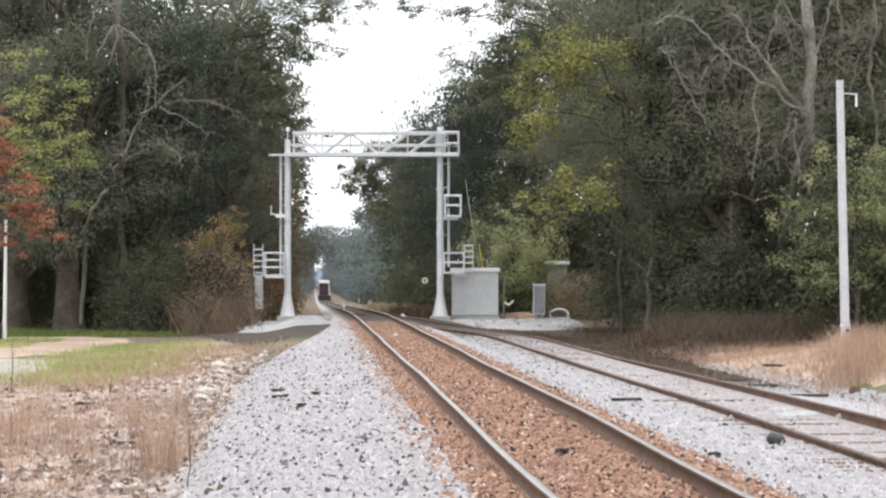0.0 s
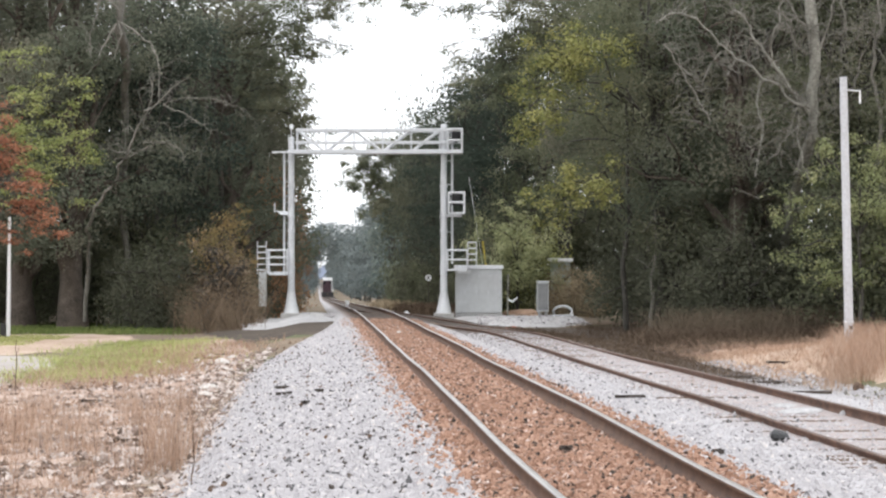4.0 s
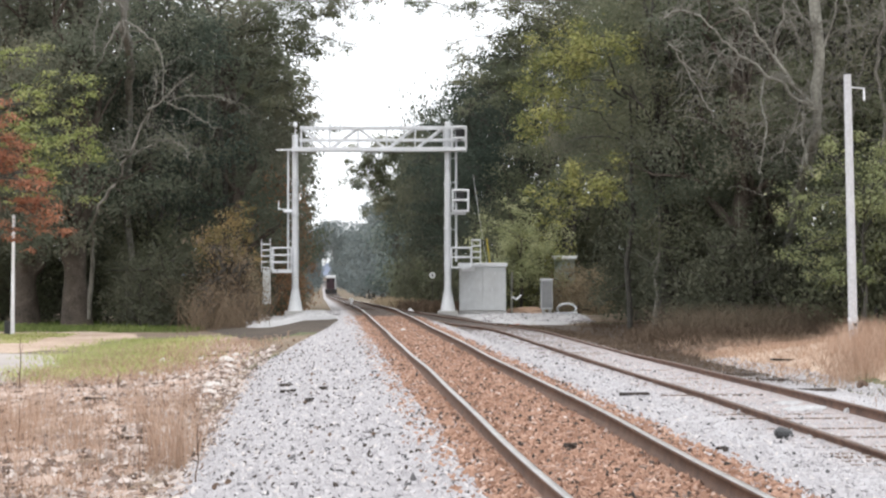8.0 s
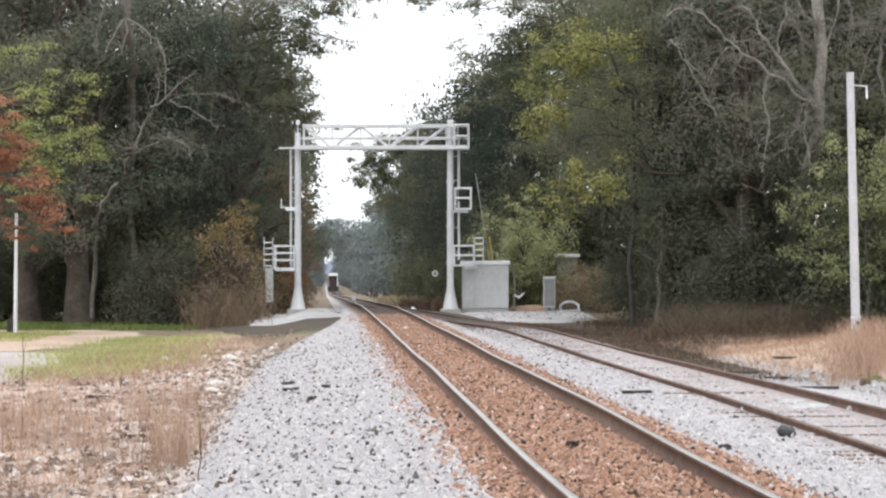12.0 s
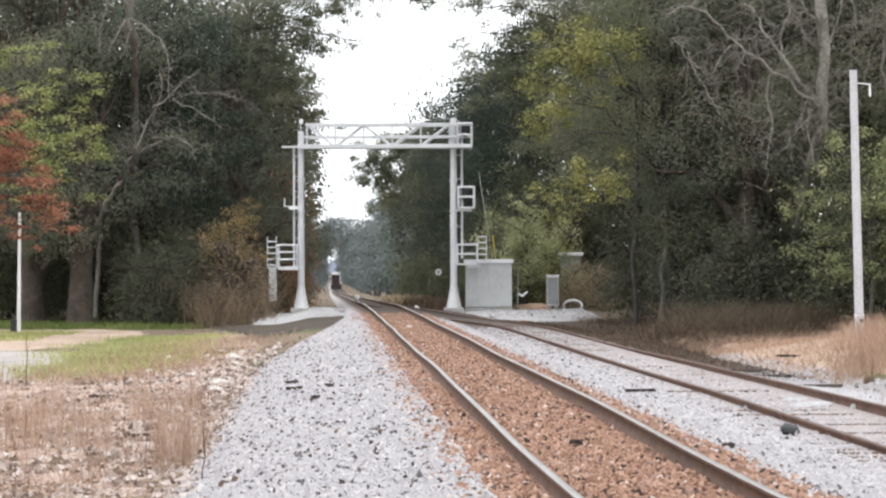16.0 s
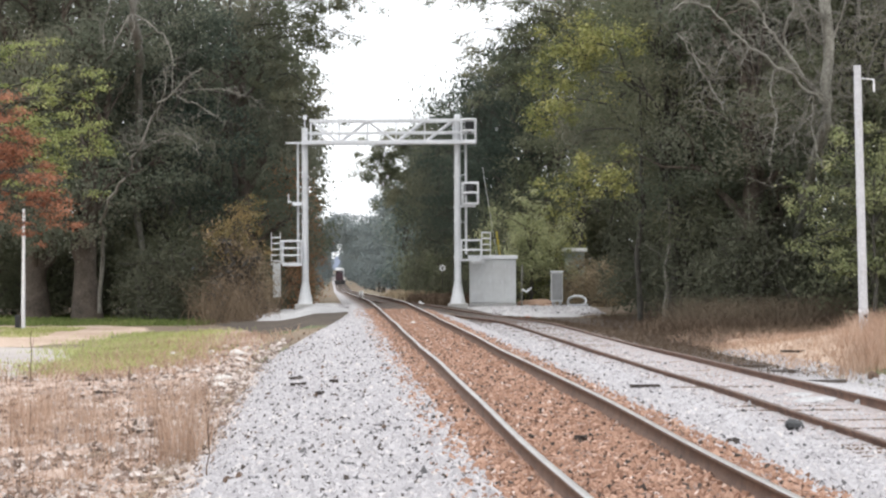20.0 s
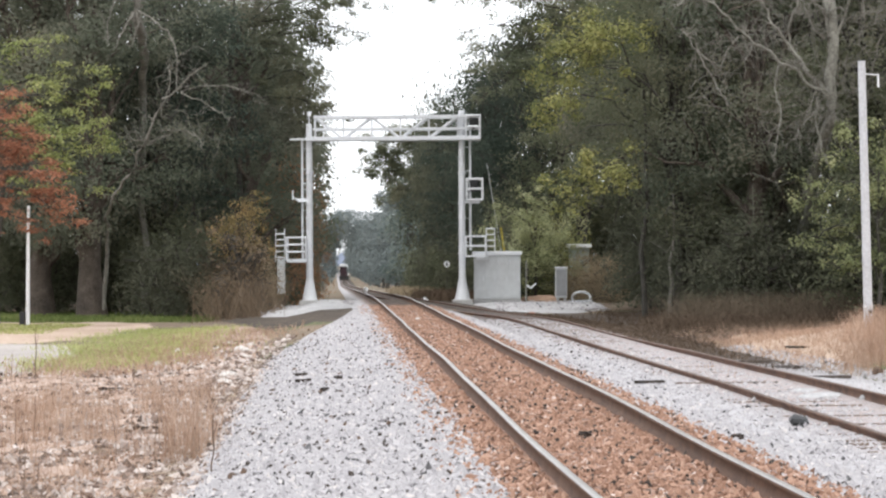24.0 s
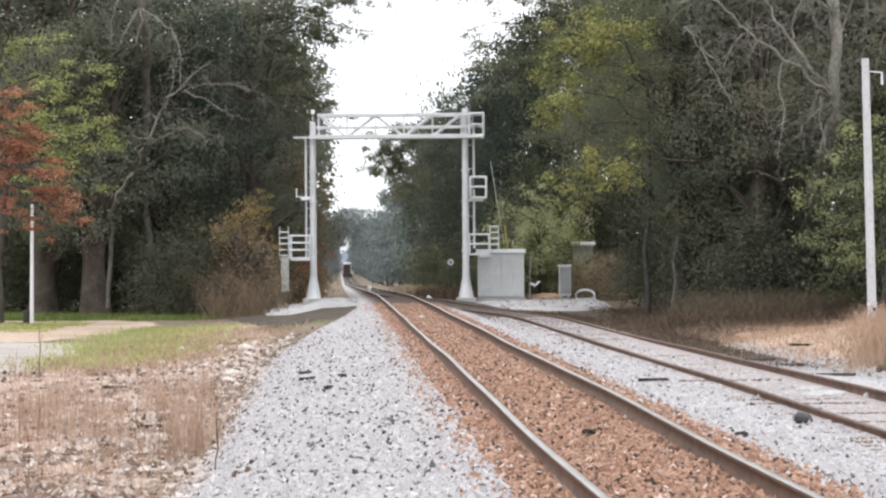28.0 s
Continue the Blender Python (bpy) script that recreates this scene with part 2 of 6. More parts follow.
M_RED_BITS = mottled("red_clay", (0.24, 0.09, 0.06), (0.38, 0.17, 0.12), 3, 20, 0.9, 0, 0.3, 0.005)
M_SHED = mottled("green_siding", (0.30, 0.36, 0.33), (0.42, 0.48, 0.44), 1, 8, 0.7, 0, 0.2, 0.004)
M_LEAF_DARK = islands("dark_oak_leaves", [(0.0, (0.095, 0.125, 0.088)), (0.5, (0.185, 0.196, 0.146)), (1.0, (0.30, 0.272, 0.21))], 0.9, 0.9, 0.22, 0.08, 0.5, 0.14)
M_LEAF_OLIVE = islands("olive_leaves", [(0.0, (0.085, 0.108, 0.066)), (0.5, (0.175, 0.185, 0.122)), (1.0, (0.285, 0.268, 0.190))], 0.9, 0.9, 0.22, 0.08, 0.5, 0.14)
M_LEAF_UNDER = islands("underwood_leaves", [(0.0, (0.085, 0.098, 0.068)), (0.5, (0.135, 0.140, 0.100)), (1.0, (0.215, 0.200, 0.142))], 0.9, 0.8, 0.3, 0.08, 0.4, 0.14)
# Darker leaf: the shade of dense woods is put into this colour.
M_LEAF_SHADED = islands("shade_darkened_leaves", [(0.0, (0.045, 0.062, 0.050)), (0.5, (0.085, 0.105, 0.082)), (1.0, (0.150, 0.155, 0.112))], 0.9, 0.9, 0.15, 0.08, 0.4, 0.14)
M_LEAF_MID = islands("mid_green_leaves", [(0.0, (0.13, 0.155, 0.08)), (0.5, (0.27, 0.295, 0.15)), (1.0, (0.45, 0.435, 0.25))], 0.85, 0.8, 0.5, 0.1, 0.4, 0.3)
M_LEAF_LIGHT = islands("yellow_green_leaves", [(0.0, (0.10, 0.13, 0.05)), (0.5, (0.29, 0.325, 0.125)), (1.0, (0.52, 0.51, 0.25))], 0.8, 0.6, 0.6, 0.15, 0.35, 0.5)
M_LEAF_BUSH = islands("light_green_bush_leaves", [(0.0, (0.22, 0.245, 0.13)), (0.5, (0.42, 0.44, 0.25)), (1.0, (0.62, 0.60, 0.38))], 0.8, 0.6, 0.6, 0.12, 0.4, 0.4)
M_LEAF_TAN = islands("tan_dry_leaves", [(0.0, (0.17, 0.13, 0.08)), (0.5, (0.34, 0.27, 0.18)), (1.0, (0.50, 0.42, 0.31))], 0.9, 0.5, 0.6, 0.1, 0.3, 0.4)
M_LEAF_OCHRE = islands("ochre_leaves", [(0.0, (0.14, 0.13, 0.06)), (0.5, (0.29, 0.23, 0.11)), (1.0, (0.46, 0.31, 0.16))], 0.9, 0.8, 0.7, 0.1, 0.35, 0.3)
M_LEAF_YELLOW = islands("turning_yellow_leaves", [(0.0, (0.11, 0.13, 0.055)), (0.5, (0.25, 0.26, 0.10)), (1.0, (0.48, 0.44, 0.18))], 0.8, 0.6, 0.6, 0.15, 0.35, 0.5)
M_LEAF_RED = islands("rust_red_leaves", [(0.0, (0.14, 0.06, 0.042)), (0.5, (0.37, 0.17, 0.105)), (1.0, (0.52, 0.29, 0.19))], 0.8, 0.5, 0.6, 0.15, 0.35, 0.5)
# Leaves for distant trees: aerial haze is put into these paler, bluer colours.
M_LEAF_HAZED = islands("hazed_grey_green_leaves", [(0.0, (0.085, 0.115, 0.11)), (0.5, (0.165, 0.20, 0.185)), (1.0, (0.28, 0.30, 0.24))], 0.9, 0.8, 0.10, 0.15, 0.35, 0.35)
M_LEAF_FAR_HAZED = islands("haze_blue_far_leaves", [(0.0, (0.14, 0.165, 0.17)), (0.5, (0.205, 0.235, 0.232)), (1.0, (0.31, 0.325, 0.295))], 0.9, 0.8, 0.08, 0.1, 0.35, 0.25)
M_LEAF_BROWN = islands("dry_brown_leaves", [(0.0, (0.10, 0.075, 0.05)), (0.5, (0.20, 0.15, 0.105)), (1.0, (0.34, 0.26, 0.19))], 0.9, 0.5, 0.6, 0.1, 0.3, 0.5)
M_STRAW = islands("dry_straw", [(0.0, (0.20, 0.13, 0.09)), (0.5, (0.44, 0.30, 0.22)), (1.0, (0.64, 0.50, 0.40))], 0.9, 0.5, 0.5, 0.1, 0.35, 0.5)
M_GRASS = islands("green_grass", [(0.0, (0.22, 0.235, 0.085)), (0.5, (0.42, 0.455, 0.18)), (1.0, (0.66, 0.62, 0.36))], 0.9, 0.5, 0.4, 0.1, 0.35, 0.5)
M_GRASS_DEEP = islands("deep_green_grass", [(0.0, (0.075, 0.10, 0.036)), (0.5, (0.165, 0.215, 0.07)), (1.0, (0.31, 0.32, 0.135))], 0.9, 0.5, 0.4, 0.1, 0.35, 0.4)
M_LITTER = islands("fallen_leaves", [(0.0, (0.16, 0.10, 0.07)), (0.3, (0.40, 0.28, 0.21)), (0.8, (0.58, 0.46, 0.39)), (1.0, (0.76, 0.71, 0.68))], 0.85)


# ---- mesh helpers ----
def mesh_np(name, verts, faces, mats, slots=None, smooth=False):
    """A mesh from arrays: verts (n,3), faces (m,k) of one size or a list of lists."""
    me = bpy.data.meshes.new(name)
    me.from_pydata(np.asarray(verts, float).tolist(), [], [list(map(int, f)) for f in faces])
    for m in (mats if isinstance(mats, (list, tuple)) else [mats]):
        me.materials.append(m)
    if slots is not None:
        me.polygons.foreach_set("material_index", slots)
    if smooth:
        me.polygons.foreach_set("use_smooth", [True] * len(me.polygons))
    me.update()
    return me


def part(name, bm, mat, parent=None, label=""):
    """Links a bmesh (or a mesh) as one mesh object under a thing or a part."""
    me = bm
    if isinstance(bm, bmesh.types.BMesh):
        me = bpy.data.meshes.new(name)
        bm.to_mesh(me)
        bm.free()
        me.materials.append(mat)
    ob = new(name, me)
    ob.parent = parent
    return tagged(ob, label)


def box(bm, x0, x1, y0, y1, z0, z1, bevel=0.0):
    vs = bmesh.ops.create_cube(bm, size=1.0, matrix=Matrix.Translation(((x0 + x1) / 2, (y0 + y1) / 2, (z0 + z1) / 2)) @ Matrix.Diagonal((x1 - x0, y1 - y0, z1 - z0, 1)))["verts"]
    if bevel:
        es = list({e for v in vs for e in v.link_edges})
        bmesh.ops.bevel(bm, geom=es, offset=bevel, segments=2, affect="EDGES", profile=0.5)
    return bm


def boxed(x0, x1, y0, y1, z0, z1, bevel=0.0):
    return box(bmesh.new(), x0, x1, y0, y1, z0, z1, bevel)


def rod(bm, a, b, r0, r1=None, sides=10):
    a, b = Vector(a), Vector(b)
    r1 = r0 if r1 is None else r1
    m = Matrix.Translation((a + b) / 2) @ (b - a).to_track_quat("Z", "Y").to_matrix().to_4x4()
    bmesh.ops.create_cone(bm, cap_ends=True, segments=sides, radius1=r0, radius2=r1, depth=(b - a).length, matrix=m)
    return bm


def rodded(a, b, r0, r1=None, sides=10):
    return rod(bmesh.new(), a, b, r0, r1, sides)


def thing(name, m, label, category, group="", kind=""):
    ob = new(name)
    ob.matrix_basis = m
    return tagged(ob, label, category, group, kind)


# ---- lie of the land ----
def track_x(y):
    return TRACK_X - SLOPE * y


def step(a, b, v):
    t = np.clip((v - a) / (b - a), 0, 1)
    return t * t * (3 - 2 * t)


def track_z(y):
    """Level almost to the signal bridge, then a one per cent fall, then level again."""
    y = np.asarray(y, float)
    a = np.clip(y - 84, 0, 36)
    z = -0.0098 * a * a / 72
    z = z - 0.0098 * np.clip(y - 120, 0, 360)
    b = np.clip(y - 480, 0, 80)
    return z - 0.0098 * (b - b * b / 160)


def siding_offset(y):
    return 4.7 * (1 - step(78, 126, np.asarray(y, float)))


def siding_z(y):
    y = np.asarray(y, float)
    return -0.49 * (1 - step(90, 126, y)) + 0.05 * (1 - step(38, 62, y))


def siding_top(y):
    return siding_z(y) + track_z(y)


def siding_cant(y):
    """The outer rail of the siding has been lifted near the pole."""
    return 0.085 * (1 - step(34, 64, np.asarray(y, float)))


def wobble(x, y, s):
    return (np.sin(x * s + 1.3) * np.cos(y * s * 0.9 + 0.4) + 0.5 * np.sin(x * s * 2.3 + y * s * 1.7)) / 1.5


def ground_z(x, y):
    """Height of the soil under everything."""
    x, y = np.asarray(x, float), np.asarray(y, float)
    u = x - track_x(y)
    z = np.full(np.broadcast(x, y).shape, -0.46) - 0.0 * u
    near = 1 - step(110, 220, y)
    z = z - 0.30 * step(3.2, 4.6, -u) - 0.20 * step(4.6, 9, -u)
    z = z - 0.40 * step(2.2, 3.2, u) * (1 - step(70, 112, y))
    mound = step(7.4, 10.8, u) * step(30, 44, y) * (1 - 0.72 * step(53, 67, y)) * (1 - step(70, 86, y))
    z = z + 0.86 * mound + 0.06 * wobble(x, y, 0.8) * step(7, 10, np.abs(u))
    z = z + 0.35 * step(12, 40, np.abs(u)) * near + 0.07 * wobble(x, y, 2.6) * step(4.4, 5.4, -u) * (1 - step(48, 60, y))
    return z + track_z(y)


def axis(edges):
    return np.concatenate([np.arange(a, b, s) for a, b, s in edges] + [[edges[-1][1]]])


def sheet(name, xs, ys, fn, mat, lift=0.0):
    X, Y = np.meshgrid(xs, ys)
    Z = fn(X, Y) + lift
    v = np.stack([X.ravel(), Y.ravel(), Z.ravel()], 1)
    nx = len(xs)
    i = (np.arange(len(ys) - 1)[:, None] * nx + np.arange(nx - 1)[None, :]).ravel()
    return mesh_np(name, v, np.stack([i, i + 1, i + nx + 1, i + nx], 1), mat, smooth=True)


ground = new("ground", sheet("ground", axis([(-3000, -300, 300), (-300, -60, 20), (-60, -24, 3), (-24, 24, 0.75), (24, 60, 3), (60, 300, 20), (300, 3000, 300)]),
                             axis([(-400, -20, 40), (-20, 0, 4), (0, 130, 1.0), (130, 260, 5), (260, 700, 20), (700, 4200, 250)]), ground_z, M_EARTH))
tagged(ground, "brown earth with leaf litter and thin grass", "ground", kind="structure")

ALONG = Matrix.Translation((TRACK_X, 0, 0)) @ pose(0, 0, 0, 0, 0, math.degrees(math.atan(SLOPE)))
STRETCH = math.sqrt(1 + SLOPE * SLOPE)


def shoulder(y):
    """The stone shoulder on the drive's side narrows towards the signal bridge."""
    return 1 - 0.78 * step(50, 100, y)


def strip(name, profile, vs, mat, zfun, centre=lambda y: 0 * y, smooth=True, slots=None, narrows=False):
    """Sweeps a cross profile of (u, z) along the line."""
    prof = np.array(profile, float)
    k = len(prof)
    verts = []
    for v in vs:
        y = v / STRETCH
        pu = prof[:, 0]
        if narrows:
            pu = np.where(pu < -1.35, -1.35 + (pu + 1.35) * float(shoulder(y)), pu)
        verts.append(np.stack([pu + float(centre(np.array(y))), np.full(k, v), prof[:, 1] + float(zfun(np.array(y)))], 1))
    verts = np.concatenate(verts)
    faces, fs = [], []
    for r in range(len(vs) - 1):
        for j in range(k - 1):
            faces.append((r * k + j, r * k + j + 1, (r + 1) * k + j + 1, (r + 1) * k + j))
            if slots:
                fs.append(slots[j])
    return mesh_np(name, verts, faces, mat, fs if slots else None, smooth)


LONG = axis([(-30, 0, 10), (0, 140, 2), (140, 480, 20), (480, 1600, 40)])
bed = new("track_bed", strip("track_bed", [(-4.6, -0.86), (-4.1, -0.66), (-3.6, -0.44), (-2.6, -0.26), (-1.35, -0.165), (-0.9, -0.15), (0, -0.175), (0.9, -0.165), (1.35, -0.19), (1.9, -0.30), (2.6, -0.52), (3.0, -0.9)], LONG, M_BALLAST, track_z, narrows=True))
bed.matrix_basis = ALONG
tagged(bed, "grey crushed-stone railway bed stained rust-brown between rails", "track bed", kind="structure")
side_bed = new("siding_bed", strip("siding_bed", [(-2.6, -0.36), (-1.9, -0.15), (-1.3, -0.098), (-0.6, -0.094), (0.45, -0.094), (0.7, -0.06), (1.3, -0.07), (2.3, -0.16), (3.4, -0.34), (4.0, -0.6)], axis([(-30, 0, 10), (0, 112, 2)]), M_BALLAST_SIDING, siding_top, siding_offset))
side_bed.matrix_basis = ALONG
tagged(side_bed, "pale grey gravel bed of the disused siding", "track bed", kind="structure")

# ---- rails ----
RAIL = [(-0.068, -0.172), (-0.068, -0.160), (-0.014, -0.140), (-0.009, -0.050), (-0.036, -0.036), (-0.036, -0.006), (-0.026, 0.0), (0.026, 0.0), (0.036, -0.006), (0.036, -0.036), (0.009, -0.050), (0.014, -0.140), (0.068, -0.160), (0.068, -0.172)]
RAIL_SLOTS = [0, 0, 0, 0, 0, 1, 1, 1, 0, 0, 0, 0, 0]


def railway(name, label, zfun, centre, vs, top, side_mat, tie_to, lift, seed, cant=lambda y: 0 * y):
    track = thing(name, ALONG, label, "railway track", kind="structure")
    for side in (-0.75, 0.75):
        sway = lambda y, s=side: centre(y) + s + 0.012 * np.sin(y * 0.21 + s) + 0.008 * np.sin(y * 0.53)
        part("rail", strip("rail", RAIL, vs, [side_mat, top], lambda y: zfun(y) + 0.012 * np.sin(y * 0.25 + side) + (cant(y) if side > 0 else 0), sway, True, RAIL_SLOTS), None, track)
    rg = random.Random(seed)
    shapes = []
    for k in range(4):
        bm = boxed(-1.3, 1.3, -0.11, 0.11, -0.18, 0.0, 0.012)
        for v in bm.verts:
            v.co += Vector((rg.uniform(-0.02, 0.02), rg.uniform(-0.012, 0.012), rg.uniform(-0.012, 0.006)))
        me = bpy.data.meshes.new("tie")
        bm.to_mesh(me)
        bm.free()
        me.materials.append(M_TIE)
        shapes.append(me)
    plate = bpy.data.meshes.new("tie_plate")
    bm = boxed(-0.17, 0.17, -0.09, 0.09, -0.012, 0.006, 0.003)
    bm.to_mesh(plate)
    bm.free()
    plate.materials.append(M_RAIL)
    v = 11.0
    while v < tie_to:
        y = np.array(v / STRETCH)
        tie = part("tie", rg.choice(shapes), None, track)
        tie.matrix_local = pose(float(centre(y)) + rg.uniform(-0.03, 0.03), v, float(zfun(y)) - 0.172 + lift + rg.uniform(-0.02, 0.012), 0, 0, rg.uniform(-1.5, 1.5))
        if v < 46:
            for s in (-0.75, 0.75):
                p = part("tie_plate", plate, None, track)
                p.matrix_local = pose(float(centre(y)) + s, v, float(zfun(y)) - 0.186)
        v += 0.53
    return track


main_line = railway("main_line", "straight main line with polished rust-sided steel rails", track_z, lambda y: -0.012 * (1 - step(13, 32, np.asarray(y, float))), axis([(-30, 0, 10), (0, 140, 1), (140, 480, 10), (480, 1600, 40)]), M_RAIL_TOP, M_RAIL, 128, -0.028, 3)
siding = railway("siding", "rusty disused siding joining the main line", siding_top, siding_offset, axis([(-20, 0, 5), (0, 124, 1)]), M_RAIL_OLD, M_RAIL_DARK, 96, 0.076, 4, siding_cant)


rgt = random.Random(9)
v = 97.0
while v < 125:
    y = np.array(v / STRETCH)
    c = float(siding_offset(y))
    bm = boxed(-1.35, c + 1.35, -0.13, 0.13, -0.2, 0.0, 0.012)
    tie = part("switch_tie", bm, M_SWITCH_TIE, siding)
    tie.matrix_local = pose(rgt.uniform(-0.08, 0.08), v, float(siding_z(y)) + float(track_z(y)) - 0.18 + rgt.uniform(-0.01, 0.01), 0, 0, rgt.uniform(-0.8, 0.8))
    v += 0.56


# ---- loose stone ----
def round_base():
    """Corners and faces of a twenty-sided stone."""
    bm = bmesh.new()
    bmesh.ops.create_icosphere(bm, subdivisions=1, radius=1.0)
    bm.verts.ensure_lookup_table()
    out = np.array([v.co[:] for v in bm.verts]), np.array([[v.index for v in f.verts] for f in bm.faces])
    bm.free()
    return out


def stones(name, u, v, z, size, mat, seed, rounder=False):
    """Many irregular eight- or twenty-sided stones in one mesh."""
    rg = np.random.default_rng(seed)
    n = len(u)
    base = np.array([(1, 0, 0), (0, 1, 0), (-1, 0, 0), (0, -1, 0), (0, 0, 1), (0, 0, -1)], float)
    tri = np.array([(0, 1, 4), (1, 2, 4), (2, 3, 4), (3, 0, 4), (1, 0, 5), (2, 1, 5), (3, 2, 5), (0, 3, 5)])
    if rounder:
        base, tri = round_base()
    m = len(base)
    p = base[None] * rg.uniform(0.75 if rounder else 0.6, 1.25, (n, m, 1)) + rg.normal(0, 0.08 if rounder else 0.16, (n, m, 3))
    p *= (size * rg.uniform(0.55, 1.3, n))[:, None, None] * rg.uniform(0.7, 1.2, (n, 1, 3))
    a = rg.uniform(0, 6.283, n)
    c, s = np.cos(a)[:, None], np.sin(a)[:, None]
    q = p.copy()
    q[:, :, 0], q[:, :, 1] = p[:, :, 0] * c - p[:, :, 1] * s, p[:, :, 0] * s + p[:, :, 1] * c
    b = rg.normal(0, 0.5, n)
    c, s = np.cos(b)[:, None], np.sin(b)[:, None]
    w = q.copy()
    w[:, :, 0], w[:, :, 2] = q[:, :, 0] * c - q[:, :, 2] * s, q[:, :, 0] * s + q[:, :, 2] * c
    w += np.stack([u, v, z], 1)[:, None, :]
    return mesh_np(name, w.reshape(-1, 3), (tri[None] + (np.arange(n) * m)[:, None, None]).reshape(-1, 3), mat)


def bed_height(u):
    return np.interp(u, [-4.6, -4.1, -3.6, -2.6, -1.35, -0.9, 0, 0.9, 1.35, 1.9, 2.6], [-0.86, -0.66, -0.44, -0.26, -0.165, -0.15, -0.175, -0.165, -0.19, -0.30, -0.52])


def near_v(n, a, b, rg):
    """More of them close to the eye."""
    return a * (b / a) ** rg.uniform(0, 1, n)


rg = np.random.default_rng(21)
u = rg.uniform(-4.2, -1.25, 30000)
v = near_v(30000, 13, 92, rg)
w = -1.35 + (u + 1.35) * shoulder(v)
ob = new("ballast_stones", stones("ballast_stones", np.where(u < -1.35, w, u), v, bed_height(u) + track_z(v) - 0.001, 0.040, M_STONE, 22))
ob.matrix_basis = ALONG
tagged(ob, "loose pale grey crushed stone on the shoulder", "ballast", kind="stuff")
u = rg.uniform(-1.7, 1.75, 28000)
v = near_v(28000, 13, 92, rg)
keep = (np.abs(np.abs(u) - 0.75) > 0.085) & (np.abs(u) < 1.45 + rg.normal(0, 0.16, len(u)))
u, v = u[keep], v[keep]
ob = new("rusty_ballast_stones", stones("rusty_ballast_stones", u, v, bed_height(u) + track_z(v) + 0.004, 0.034, M_RUST_STONE, 23))
ob.matrix_basis = ALONG
tagged(ob, "rust-brown crushed stone between and beside the rails", "ballast", kind="stuff")
u = rg.uniform(1.4, 8.2, 32000)
v = near_v(32000, 15, 85, rg)
cu = siding_offset(v)
sz = np.interp(u - cu, [-2.6, -1.9, -1.3, 1.3, 2.3, 3.4], [-0.36, -0.15, -0.098, -0.10, -0.18, -0.36]) + siding_z(v)
z = np.maximum(np.where(u < 2.6, bed_height(u), -9), np.where(u > cu - 2.6, sz, -9))
keep = (np.abs(np.abs(u - cu) - 0.75) > 0.08) & (z > -2) & ((np.abs(u - cu) > 0.9) | (rg.uniform(0, 1, len(u)) < 0.6)) & ((u - cu < 1.0) | (v < 44 + 6 * rg.uniform(0, 1, len(u))))
ob = new("siding_stones", stones("siding_stones", u[keep], v[keep], z[keep] - 0.001, 0.040, M_STONE, 24))
ob.matrix_basis = ALONG
tagged(ob, "loose pale crushed stone round the siding", "ballast", kind="stuff")


# ---- blades, leaves, trees ----
def blades(name, x, y, z, height, width, lean, mat, seed):
    """Thin bent blades, two faces each, in one mesh."""
    rg = np.random.default_rng(seed)
    n = len(x)
    h = height * rg.uniform(0.3, 1.2, n)
    a, d = rg.uniform(0, 6.283, n), rg.uniform(0, 6.283, n)
    w = width * rg.uniform(0.6, 1.3, n)
    side = np.stack([np.cos(a) * w, np.sin(a) * w, 0 * w], 1)
    tip = np.stack([np.cos(d) * lean * h, np.sin(d) * lean * h, h], 1)
    root = np.stack([x, y, z], 1)
    mid = root + tip * np.array([0.35, 0.35, 0.6])
    v = np.stack([root - side, root + side, mid + side * 0.8, mid - side * 0.8, root + tip], 1)
    f = np.array([[0, 1, 2, 3]])[None] + (np.arange(n) * 5)[:, None, None]
    g = np.array([[3, 2, 4]])[None] + (np.arange(n) * 5)[:, None, None]
    return mesh_np(name, v.reshape(-1, 3), f.reshape(-1, 4).tolist() + g.reshape(-1, 3).tolist(), mat)


def leaves(name, points, size, mat, seed, facing=None, loose=0.30):
    """Folded leaf blades scattered at points, turned roughly the way given by facing."""
    rg = np.random.default_rng(seed)
    n = len(points)
    k = rg.normal(0, 1, (n, 3)) * (1.0 if facing is None else loose)
    if facing is not None:
        k += facing
    k /= np.linalg.norm(k, axis=1)[:, None]
    d = rg.normal(0, 1, (n, 3))
    d -= k * np.sum(d * k, 1)[:, None]
    d /= np.linalg.norm(d, axis=1)[:, None]
    e = np.cross(k, d)
    s = (size * rg.uniform(0.55, 1.35, n))[:, None]
    v = np.stack([points - d * s * 0.5, points + e * s * 0.33 + k * s * 0.12, points + d * s * 0.5, points - e * s * 0.33 + k * s * 0.12], 1)
    return mesh_np(name, v.reshape(-1, 3), (np.array([[0, 1, 2], [0, 2, 3]])[None] + (np.arange(n) * 4)[:, None, None]).reshape(-1, 3), mat)


